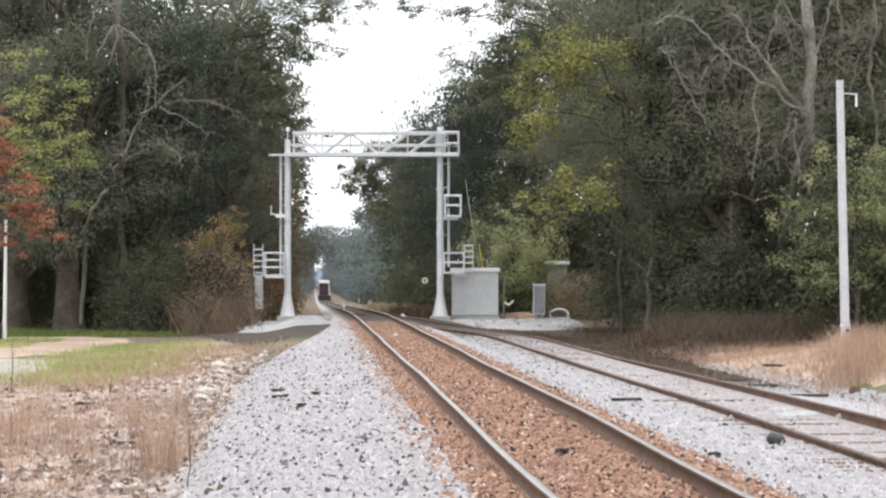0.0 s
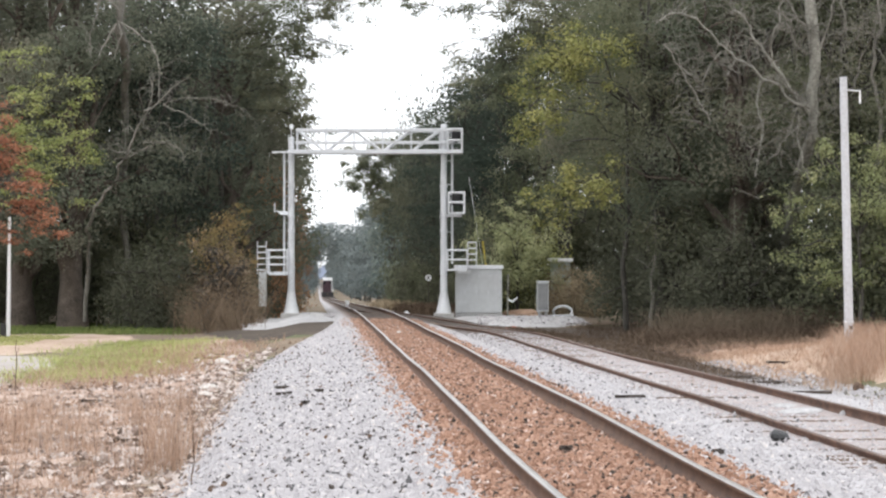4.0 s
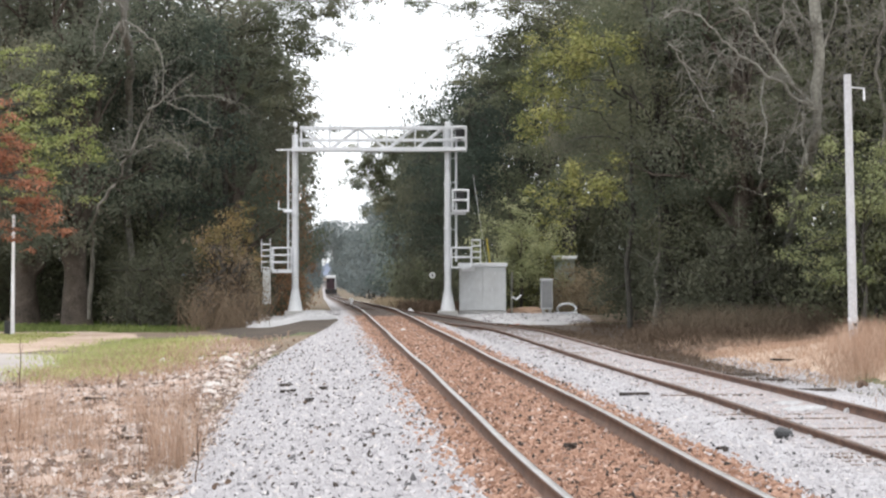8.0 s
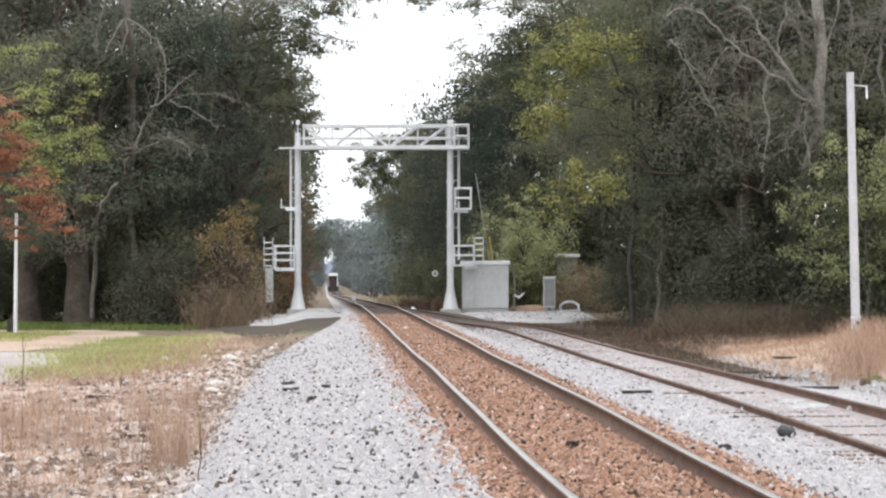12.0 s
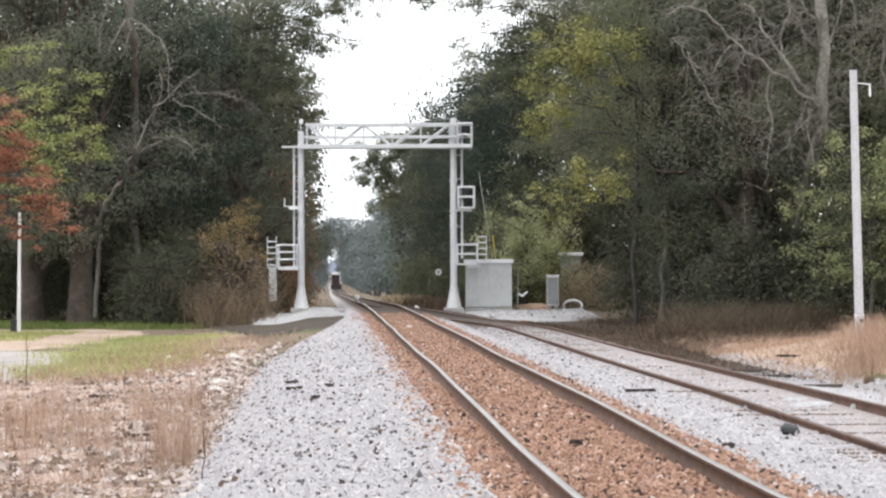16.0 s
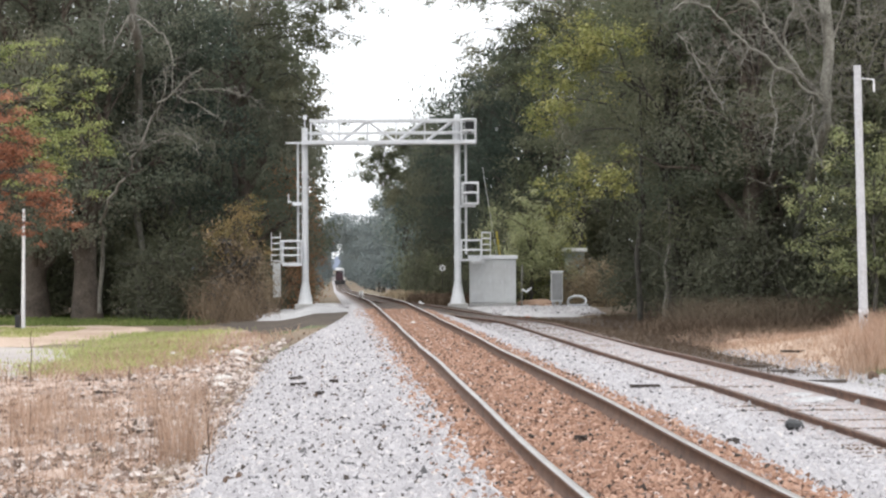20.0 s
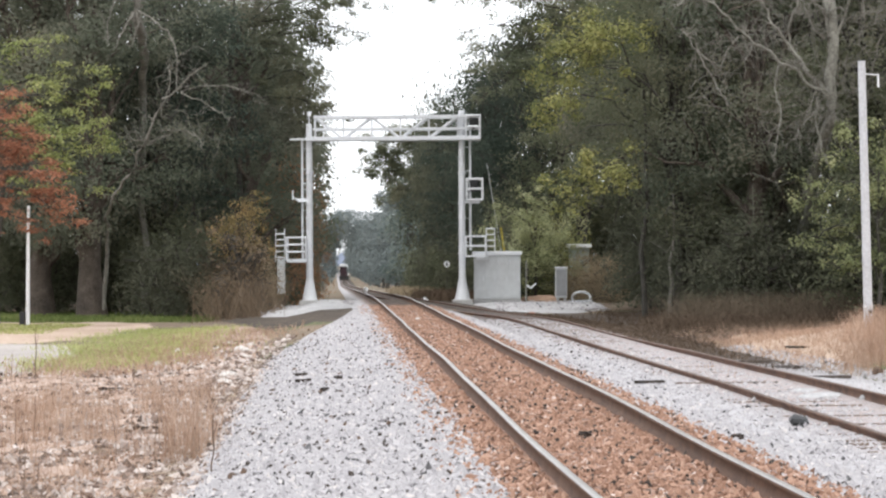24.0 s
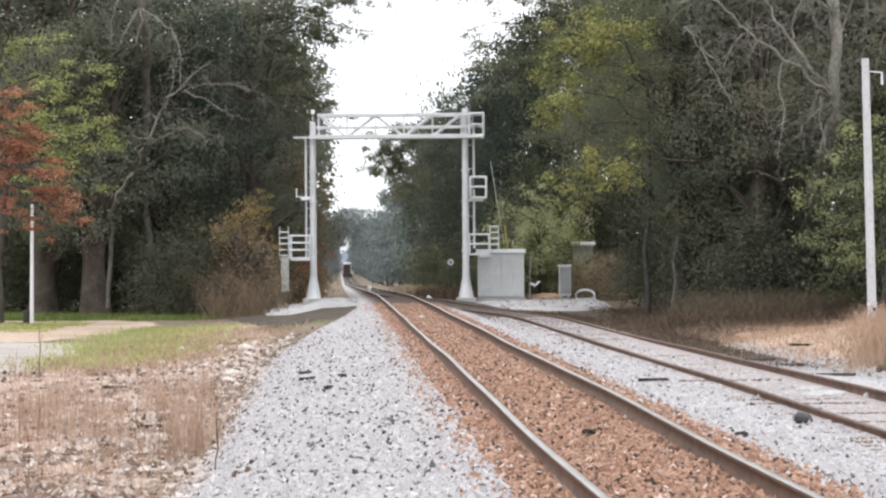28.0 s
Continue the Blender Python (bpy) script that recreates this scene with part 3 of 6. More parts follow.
def tube(path, radii, sides=7):
    """A tapered tube along a path; returns verts and faces."""
    path = np.asarray(path, float)
    vs, fs = [], []
    for i, p in enumerate(path):
        t = path[min(i + 1, len(path) - 1)] - path[max(i - 1, 0)]
        t /= np.linalg.norm(t) + 1e-9
        ref = np.array([0, 0, 1.0]) if abs(t[2]) < 0.8 else np.array([1.0, 0, 0])
        a = np.cross(t, ref)
        a /= np.linalg.norm(a)
        b = np.cross(t, a)
        for k in range(sides):
            w = 2 * math.pi * k / sides
            vs.append(p + (a * math.cos(w) + b * math.sin(w)) * radii[i])
    for i in range(len(path) - 1):
        for k in range(sides):
            fs.append((i * sides + k, i * sides + (k + 1) % sides, (i + 1) * sides + (k + 1) % sides, (i + 1) * sides + k))
    return vs, fs


def branch_path(rg, a, b, bend=0.12, n=6):
    a, b = np.asarray(a, float), np.asarray(b, float)
    L = np.linalg.norm(b - a)
    off = rg.normal(0, 1, (n, 3)) * L * bend / 3
    t = np.linspace(0, 1, n)
    p = a + (b - a) * t[:, None] + off * np.sin(t * math.pi)[:, None]
    p[:, 2] += np.sin(t * math.pi) * L * bend * 0.6
    return p


def tree_meshes(name, seed, height, spread, base, trunk_r, count, leaf, bark, mat, clump=0.55, bare=0.0, lobes=9, lean=(0, 0), depth=1.0, sub=4, loose=0.30):
    """Trunk with limbs, and a crown of clumped leaves in uneven lobes."""
    rg = np.random.default_rng(seed)
    vs, fs = [], []

    def add(path, radii, sides=7):
        v, f = tube(path, radii, sides)
        k = len(vs)
        vs.extend(v)
        fs.extend([tuple(i + k for i in q) for q in f])

    top = np.array([lean[0], lean[1], height * 0.86])
    tp = branch_path(rg, (0, 0, -0.3), top, 0.05, 9)
    tr = np.linspace(1, 0.18, 9) * trunk_r
    tr[0] *= 1.45
    add(tp, tr, 10)
    pts = []
    for k in range(lobes):
        a = 2 * math.pi * (k + rg.uniform(-0.35, 0.35)) / lobes * 2.4
        h = base + (height - base) * (0.12 + 0.80 * (k + rg.uniform(0, 0.8)) / lobes)
        f = (h - base) / (height - base)
        r = spread * (1.0 - 0.55 * f) * rg.uniform(0.35, 0.75)
        c = np.array([math.cos(a) * r + lean[0] * f, math.sin(a) * r * depth + lean[1] * f, h])
        i = min(7, max(1, int((h * 0.62 / (height * 0.86)) * 8)))
        lp = branch_path(rg, tp[i], c, 0.22, 6)
        add(lp, np.linspace(tr[i] * 0.55, 0.03, 6), 6)
        for j in range(sub):
            q = c + rg.normal(0, 1, 3) * spread * np.array([0.26, 0.26, 0.22])
            add(branch_path(rg, lp[rg.integers(2, 5)], q, 0.25, 5), np.linspace(0.07, 0.012, 5), 5)
        m = max(4, int(27 * rg.uniform(0.7, 1.3)))
        d = rg.normal(0, 1, (m, 3))
        d /= np.linalg.norm(d, axis=1)[:, None]
        R = spread * rg.uniform(0.42, 0.6)
        cl = c + d * (rg.uniform(0.25, 1, m) ** 0.5)[:, None] * R * np.array([1, depth, 0.8])
        pts.append(cl)
    cl = np.concatenate(pts)
    if bare:
        cl = cl[rg.uniform(0, 1, len(cl)) > bare]
    cl = cl[cl[:, 2] > base * 0.75]
    idx = rg.integers(0, len(cl), count)
    off = rg.normal(0, 1, (count, 3)) * np.array([clump, clump, clump * 0.6])
    p = cl[idx] + off
    mid = np.array([lean[0] * 0.5, lean[1] * 0.5, (base + height) * 0.5])
    out = (p - mid) / (np.linalg.norm(p - mid, axis=1)[:, None] + 1e-6)
    off = off / (np.linalg.norm(off, axis=1)[:, None] + 1e-6)
    facing = off * 0.75 + out * 0.45 + np.array([0, 0, 0.45])
    wood = mesh_np(name + "_wood", vs, fs, bark, smooth=True)
    crown = leaves(name + "_crown", p, leaf, mat, seed + 1, facing, loose)
    return wood, crown


def plant(kind, wood, crown, x, y, z, turn, scale, label, category, group="", tall=1.0):
    t = thing(kind, Matrix.Translation((x, y, z)) @ pose(0, 0, 0, 0, 0, turn) @ Matrix.Diagonal((scale, scale, scale * tall, 1)), label, category, group)
    part("trunk", wood, None, t)
    part("crown", crown, None, t)
    return t


OAKS = [tree_meshes("oak", 100 + k, 19, 5.2, 2.4, 0.55, 34000, 0.145, M_OAK_BARK, M_LEAF_DARK, 0.5, lobes=13, loose=0.5) for k in range(3)]
OLIVES = [tree_meshes("elm", 120 + k, 18, 4.6, 3.0, 0.34, 32000, 0.135, M_BARK, M_LEAF_OLIVE, 0.46, lobes=13, loose=0.5) for k in range(3)]
BACK_OAKS = [tree_meshes("back_oak", 100 + k, 19, 5.2, 2.4, 0.5, 9000, 0.29, M_BARK, M_LEAF_DARK, 0.5, lobes=13) for k in range(3)]
BACK_OLIVES = [tree_meshes("back_elm", 120 + k, 18, 4.6, 3.0, 0.34, 9000, 0.26, M_BARK, M_LEAF_OLIVE, 0.46, lobes=13) for k in range(3)]
SHADED_ELMS = [tree_meshes("shaded_elm", 120 + k, 18, 4.6, 3.0, 0.34, 15000, 0.20, M_BARK, M_LEAF_SHADED, 0.46, lobes=13, loose=0.6) for k in range(3)]
FAR = [tree_meshes("far_tree", 140 + k, 15, 4.4, 0.5, 0.3, 3800, 0.45, M_BARK, M_LEAF_HAZED, 0.6, lobes=10, sub=1) for k in range(3)]
FARTHEST = [tree_meshes("far_tree", 150 + k, 15, 4.4, 0.5, 0.3, 3000, 0.5, M_BARK, M_LEAF_FAR_HAZED, 0.6, lobes=10, sub=0) for k in range(3)]
SHRUBS = [tree_meshes("shrub", 160 + k, 4.2, 2.0, 0.1, 0.06, 4200, 0.128, M_BARK, m, 0.34, lobes=9, sub=1, loose=0.9) for k, m in enumerate((M_LEAF_UNDER, M_LEAF_LIGHT, M_LEAF_BROWN, M_LEAF_YELLOW, M_LEAF_OLIVE, M_LEAF_BUSH, M_LEAF_TAN, M_LEAF_RUST))]
FAR_SHRUBS = [tree_meshes("far_shrub", 160 + k, 4.2, 2.0, 0.1, 0.06, 2000, 0.2, M_BARK, m, 0.3, lobes=9, sub=0) for k, m in enumerate((M_LEAF_UNDER, M_LEAF_OLIVE))]
THICKET = tree_meshes("thicket", 168, 4.4, 1.7, 0.0, 0.05, 1900, 0.13, M_BARK, M_LEAF_BROWN, 0.42, 0.3, 14)


def bough_tree(kind, x, y, trunk, boughs, mat, label, seed, leaf=0.12, bark=None, group="", flat=0.55, full=1.0, behind=0.0):
    """A tree whose boughs are given one by one: (points, sprays, radius). Points are (across, height) over the
    world's zero, nearest the trunk first; sprays of leaves sit along the outer part of each bough."""
    rg = np.random.default_rng(seed)
    bark = bark or M_BARK
    g = float(ground_z(x, y))
    t = thing(kind, Matrix.Translation((x, y, g)), label, "tree", group)
    top, r0 = trunk
    tp = branch_path(rg, (0, behind, -0.3), (0, behind, top - g), 0.04, 9)
    v, f = tube(tp, np.linspace(r0 * 1.3, r0 * 0.4, 9), 9)
    part("trunk", mesh_np("trunk", v, f, bark, smooth=True), None, t)
    for pts, sprays, radius in boughs:
        p = np.array([(a - x, rg.uniform(-0.8, 0.8), h - g) for a, h in pts])
        k = int(np.argmin(np.abs(tp[:, 2] - (p[0, 2] - 1.2))))
        p = np.concatenate([[tp[k]], p])
        q = [p[0]]
        for i in range(len(p) - 1):
            q += list(branch_path(rg, p[i], p[i + 1], 0.10, 5)[1:])
        q = np.array(q)
        v, f = tube(q, np.linspace(max(0.035, r0 * 0.3), 0.012, len(q)), 6)
        vs, fs = list(v), list(f)
        centres, sizes = [], []
        for s in range(sprays):
            w = 0.18 + 0.82 * (s + rg.uniform(0, 1)) / sprays
            b = q[min(len(q) - 1, int(w * len(q)))]
            d = rg.normal(0, 1, 3) * np.array([0.8, 0.7, 0.5]) * radius * 1.5
            v, f = tube(branch_path(rg, b, b + d, 0.2, 4), np.linspace(0.016, 0.006, 4), 4)
            o = len(vs)
            vs.extend(v)
            fs.extend([tuple(i + o for i in e) for e in f])
            centres.append(b + d)
            sizes.append(radius * rg.uniform(0.6, 1.25))
        bough = part("bough", mesh_np("bough", vs, fs, bark, smooth=True), None, t)
        c, z = np.array(centres), np.array(sizes)
        n = int(4.4 * full * len(c) * (radius / leaf) ** 2)
        i = rg.integers(0, len(c), n)
        off = rg.normal(0, 0.5, (n, 3)) * z[i][:, None] * np.array([1.15, 1.0, flat])
        face = off / (np.linalg.norm(off, axis=1)[:, None] + 1e-6) * 0.7 + np.array([0, -0.15, 0.6])
        tagged(part("leaf_spray", leaves("leaf_spray", c[i] + off, leaf, mat, seed + len(vs), face, 0.25), None, bough), "", "", "", "stuff")
    return t


def put(stock, k, x, y, turn, scale, kind, label, category, group="", tall=1.0):
    w, c = stock[k]
    return plant(kind, w, c, x, y, float(ground_z(x, y)) - 0.1, turn, scale, label, category, group, tall)


rr = random.Random(5)
WOODS = "woodland trees along the line"
# left woods: front row, then deeper rows
for x, y, k, s in ((-18.0, 109, 0, 1.1), (-20.9, 111, 1, 1.05), (-24.5, 113, 2, 1.0), (-11.6, 119, 0, 1.0), (-27, 122, 2, 1.1), (-20.5, 126, 1, 1.15), (-16, 131, 0, 1.15), (-12.8, 133, 1, 1.1), (-31, 132, 1, 1.2), (-25.5, 139, 0, 1.25)):
    put(OAKS if y < 120 else BACK_OAKS, k, x, y, rr.uniform(0, 360), s * rr.uniform(0.95, 1.05), "oak_tree", "tall dark evergreen oak with a dense hanging crown", "tree", WOODS)
# Dark leaves here paint the shaded hollow between the oaks.
put(SHADED_ELMS, 2, -14.9, 112.5, 75, 1.02, "woodland_tree", "tall tree among oaks, very dark leaves standing for a shaded hollow", "tree", WOODS)
# right woods
for x, y, k, s in ((8.3, 88, 0, 0.87), (11.0, 86, 1, 0.92), (14.8, 84, 2, 0.95), (18.5, 82, 0, 1.0), (9.0, 97, 2, 1.05), (13.2, 96, 1, 1.1), (18, 95, 0, 1.1), (9.2, 104, 1, 1.0), (23, 90, 1, 1.1), (6.6, 122, 0, 1.05), (10.5, 108, 0, 1.15), (16, 108, 2, 1.2), (8.6, 131, 1, 0.95)):
    front = y < 89 or (x < 10 and y < 123)
    put((OLIVES if front else BACK_OLIVES) if k != 1 else (OAKS if front else BACK_OAKS), k, x, y, rr.uniform(0, 360), s, "woodland_tree", "tall dark olive-green broadleaf tree in dense woods", "tree", WOODS)
# Lineside trees in the darkened leaf, their shade in the colour.
for off, y, k, s in ((8.8, 128, 0, 0.95), (7.6, 140, 1, 0.9), (10.5, 150, 2, 1.0), (6.8, 156, 0, 0.85), (9, 170, 1, 0.95), (6.6, 180, 2, 0.8)):
    put(SHADED_ELMS, k, track_x(y) + off, y, rr.uniform(0, 360), s, "woodland_tree", "broadleaf tree beside the line with woodland shade in its dark leaf colour", "tree", WOODS)
for off, y, k, s in ((-7.5, 146, 0, 1.0), (-6.8, 162, 1, 0.95), (-7.5, 180, 2, 0.95), (-12, 165, 0, 1.1)):
    put(BACK_OAKS, k, track_x(y) + off, y, rr.uniform(0, 360), s, "oak_tree", "dark evergreen oak leaning towards the line", "tree", WOODS)
# far rows down the line, haze put into their leaf colours
y = 200.0
while y < 1150:
    for side in (-1, 1) if y > 300 else (-1,):
        put(FAR if y < 330 else FARTHEST, rr.randrange(3), track_x(y) + side * (rr.uniform(5.8, 7.4) + (0.9 if side < 0 and y < 420 else 0) + (2.0 if side < 0 else 0.9) * min(1.0, (y - 200) / 120) * (1 if y < 560 else -0.35)), y + rr.uniform(-4, 4), rr.uniform(0, 360), rr.uniform(0.85, 1.1) * (1.0 if side < 0 or y < 520 else 1.3) * (1.0 if y > 420 else (1.12 if side > 0 else 0.9)), "distant_tree", "distant tree beside the line with haze in its grey-green leaf colour", "tree", "distant trees down the line")
    y *= 1.075
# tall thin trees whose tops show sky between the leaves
LACY = tree_meshes("lacy_tree", 171, 18, 4.4, 4.0, 0.13, 4200, 0.32, M_BARK, M_LEAF_HAZED, 0.5, 0.4, 12)
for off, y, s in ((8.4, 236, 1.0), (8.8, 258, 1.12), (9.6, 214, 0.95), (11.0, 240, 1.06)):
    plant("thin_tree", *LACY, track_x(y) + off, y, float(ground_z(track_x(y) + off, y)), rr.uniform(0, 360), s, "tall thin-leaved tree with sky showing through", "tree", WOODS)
bough_tree("thin_tree", -2.6, 196, (13.5, 0.14), [
    ([(-4.0, 12.8), (-5.2, 12.7), (-6.4, 12.2)], 24, 0.7),
    ([(-4.2, 11.8), (-5.6, 12.0), (-7.4, 11.6)], 24, 0.6),
    ([(-4.2, 11.0), (-6.0, 11.0), (-8.0, 10.6)], 26, 0.7),
    ([(-4.4, 9.8), (-6.2, 10.0), (-8.2, 9.6)], 26, 0.7),
    ([(-4.2, 8.8), (-5.6, 9.0), (-7.4, 8.6)], 24, 0.7),
    ([(-3.8, 7.8), (-5.4, 7.8), (-7.0, 7.2)], 20, 0.6),
    ([(-3.4, 7.0), (-4.6, 7.0), (-5.8, 6.4)], 20, 0.7)], M_LEAF_OLIVE, "tall thin-leaved tree with sky showing through", 172, 0.18, None, WOODS, 0.6, 2.0)
# flat backdrop of treetops at the line's end; its glow stands for haze
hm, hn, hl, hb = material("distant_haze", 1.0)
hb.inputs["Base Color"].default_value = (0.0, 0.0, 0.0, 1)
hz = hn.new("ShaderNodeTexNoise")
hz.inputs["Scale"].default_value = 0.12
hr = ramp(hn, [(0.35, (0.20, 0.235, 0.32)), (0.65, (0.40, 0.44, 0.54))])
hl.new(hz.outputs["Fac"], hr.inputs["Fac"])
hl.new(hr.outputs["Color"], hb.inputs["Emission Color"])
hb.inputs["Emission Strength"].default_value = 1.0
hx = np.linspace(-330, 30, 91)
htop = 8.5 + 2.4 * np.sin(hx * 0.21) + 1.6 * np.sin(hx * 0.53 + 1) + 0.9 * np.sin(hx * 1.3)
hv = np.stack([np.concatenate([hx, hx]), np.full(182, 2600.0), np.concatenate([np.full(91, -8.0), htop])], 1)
tagged(new("backdrop", mesh_np("backdrop", hv, [(i, i + 1, i + 92, i + 91) for i in range(90)], hm)), "flat glowing strip for pale blue hazy treetops at the end of the line", "backdrop", kind="structure")
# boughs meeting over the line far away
ARCH = tree_meshes("arching_tree", 175, 17, 6.4, 9.8, 0.35, 5000, 0.5, M_BARK, M_LEAF_FAR_HAZED, 0.8, 0, 10, (4.5, 0))
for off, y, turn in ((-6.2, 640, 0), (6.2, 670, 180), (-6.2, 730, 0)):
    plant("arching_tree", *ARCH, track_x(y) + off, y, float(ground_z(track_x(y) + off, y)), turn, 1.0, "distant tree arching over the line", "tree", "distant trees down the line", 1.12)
# sparse crowns hanging into the gap of sky
bough_tree("leaning_tree", -12.0, 118, (15.5, 0.16), [
    ([(-9.9, 16.3), (-7.6, 16.8), (-5.4, 16.6), (-3.8, 16.2)], 26, 0.6),
    ([(-9.4, 15.2), (-7.6, 15.8), (-6.2, 15.6)], 26, 0.7),
    ([(-9.3, 14.3), (-7.4, 14.8), (-5.8, 15.1), (-4.5, 15.8)], 24, 0.5),
    ([(-9.4, 13.6), (-8.0, 14.0), (-7.0, 13.9)], 22, 0.65),
    ([(-8.6, 13.6), (-7.0, 13.9), (-5.8, 13.6), (-4.8, 13.3)], 14, 0.34),
    ([(-9.9, 12.5), (-8.6, 12.4), (-7.7, 12.8), (-6.9, 13.0)], 20, 0.5),
    ([(-9.4, 11.6), (-8.4, 11.4), (-7.7, 10.6)], 24, 0.65),
    ([(-9.0, 10.2), (-8.1, 9.9), (-7.5, 9.2)], 22, 0.6)], M_LEAF_OLIVE, "slender tree leaning over the line with sparse leaves", 181, 0.13, None, WOODS, 0.6, 1.15)
bough_tree("leaning_tree", 8.4, 106, (15.0, 0.16), [
    ([(5.0, 15.0), (2.4, 15.2), (0.0, 15.4), (-2.4, 14.7)], 26, 0.5),
    ([(6.0, 13.6), (4.4, 14.2), (2.4, 14.4)], 30, 0.62),
    ([(5.4, 13.0), (3.4, 13.7), (1.6, 13.9), (0.2, 14.0), (-1.9, 14.3)], 30, 0.42),
    ([(5.9, 12.6), (4.6, 12.9), (3.0, 12.8)], 28, 0.62),
    ([(5.0, 12.2), (3.4, 12.4), (1.8, 12.7), (0.5, 12.5)], 24, 0.40),
    ([(4.8, 11.6), (3.2, 11.7), (2.2, 11.4)], 26, 0.6),
    ([(3.6, 11.4), (2.2, 11.8), (1.0, 11.6), (0.4, 11.0)], 20, 0.36),
    ([(3.8, 10.4), (2.6, 10.5), (1.7, 10.0)], 24, 0.55),
    ([(3.0, 10.0), (1.9, 10.0), (1.0, 9.4), (0.5, 8.9)], 14, 0.36)], M_LEAF_OLIVE, "slender tree leaning over the line with sparse leaves", 184, 0.13, None, WOODS, 0.6, 1.15)

# coloured trees at the wood's edge
bough_tree("sweetgum_tree", -18.9, 91, (11.0, 0.13), [
    ([(-18.6, 10.2), (-17.4, 10.4), (-16.9, 10.2)], 10, 0.5),
    ([(-18.0, 9.0), (-16.8, 9.2), (-15.6, 9.5), (-15.0, 9.3)], 12, 0.42),
    ([(-17.9, 8.3), (-16.6, 8.4), (-15.2, 8.6), (-14.6, 8.8)], 12, 0.38),
    ([(-17.9, 7.4), (-16.6, 7.4), (-15.4, 7.2), (-14.7, 7.3)], 18, 0.5),
    ([(-17.8, 6.4), (-16.4, 6.6), (-15.2, 6.4)], 18, 0.55),
    ([(-17.6, 5.6), (-16.4, 5.5), (-15.7, 5.3)], 12, 0.45),
    ([(-19.4, 8.0), (-20.4, 8.6), (-21.4, 8.4)], 14, 0.5),
    ([(-19.2, 6.4), (-20.0, 6.4), (-20.8, 6.0)], 12, 0.5)], M_LEAF_LIGHT, "young bright yellow-green tree at the wood's edge", 190, 0.12, None, "", 0.4)
bough_tree("red_maple_tree", -18.9, 87, (7.4, 0.10), [
    ([(-18.8, 7.9), (-18.2, 8.0), (-17.6, 7.4)], 14, 0.5),
    ([(-18.6, 6.6), (-17.7, 6.6), (-16.9, 6.0)], 20, 0.52),
    ([(-18.4, 5.6), (-17.2, 5.3), (-16.0, 4.9), (-15.2, 4.2)], 26, 0.45),
    ([(-18.2, 4.6), (-17.0, 4.4), (-16.0, 3.8), (-15.2, 3.2)], 22, 0.42),
    ([(-18.2, 3.8), (-17.2, 3.4), (-16.2, 2.9)], 16, 0.36),
    ([(-19.3, 6.0), (-20.4, 6.2), (-21.4, 5.4)], 20, 0.5),
    ([(-19.2, 4.4), (-20.2, 4.4), (-21.2, 3.6)], 20, 0.5)], M_LEAF_RED, "small maple with rust-red autumn leaves", 193, 0.11, None, "", 0.4)
bough_tree("hickory_tree", 7.0, 83.5, (11.0, 0.09), [
    ([(5.6, 10.4), (5.1, 10.1), (4.7, 9.4)], 16, 0.45),
    ([(5.2, 9.7), (4.3, 9.7), (3.7, 9.2)], 18, 0.5),
    ([(4.5, 8.8), (3.8, 8.5), (3.1, 7.8), (2.8, 7.1)], 18, 0.42),
    ([(4.2, 7.8), (3.4, 7.2), (3.1, 6.5)], 14, 0.38),
    ([(5.8, 5.4), (4.9, 5.0), (4.2, 4.7), (3.8, 4.0)], 22, 0.42),
    ([(6.0, 4.9), (5.3, 4.3), (5.1, 3.6)], 12, 0.36)], M_LEAF_YELLOW, "slim tree with yellowing leaves before dark woods", 196, 0.12, None, "", 0.8, 1.6, 4.5)
# underwood
for x0, x1, y0, y1, n, ks, s0, s1, lab in (
        (-27, -11.5, 112, 126, 14, (0, 4, 4), 0.9, 1.5, "dark green underwood bush below tall trees"),
        (8.8, 21, 84.5, 91, 27, (0,), 0.7, 1.5, "dark green underwood bush below tall trees"),
        (3.0, 11, 126, 136, 8, (0, 4), 1.2, 1.7, "dark green underwood bush below tall trees")):
    for i in range(n):
        x, y = x0 + (x1 - x0) * (i + rr.random()) / n, rr.uniform(y0, y1)
        put(SHRUBS, rr.choice(ks), x, y, rr.uniform(0, 360), rr.uniform(s0, s1), "underwood_bush", lab, "bush", "underwood bushes")
for x, y, k in ((11.1, 83.6, 1.05), (10.0, 84.2, 0.9), (-18.6, 117, 1.2), (-20.2, 118, 1.3), (-21.8, 117.5, 1.2), (-23.6, 119, 1.3), (8.5, 98, 1.25), (9.5, 97, 1.6), (8.3, 101.5, 1.0), (10.4, 95, 1.5), (-14.6, 106.4, 0.9), (-13.7, 106, 0.9), (-12.8, 106.6, 1.0), (-11.9, 106.8, 0.8)):
    put(SHRUBS, 0, x, y, rr.uniform(0, 360), k, "underwood_bush", "dark green underwood bush below tall trees", "bush", "underwood bushes")
for y in range(126, 236, 9):
    for side in (-1, 1):
        put(FAR_SHRUBS, rr.choice((0, 0, 1)), track_x(y) + side * rr.uniform(5.2, 6.4), y, rr.uniform(0, 360), rr.uniform(0.7, 1.1), "lineside_bush", "dull green bush beside the line", "bush", "lineside bushes")
for x, y, s in ((-10.9, 101, 0.5), (-10.3, 103, 0.95), (-9.8, 104, 0.75), (-9.3, 102, 0.4), (-11.0, 107, 1.15)):
    put([THICKET], 0, x, y, rr.uniform(0, 360), s, "thicket", "dry brown thicket of twigs and few leaves", "bush", "dry thickets")
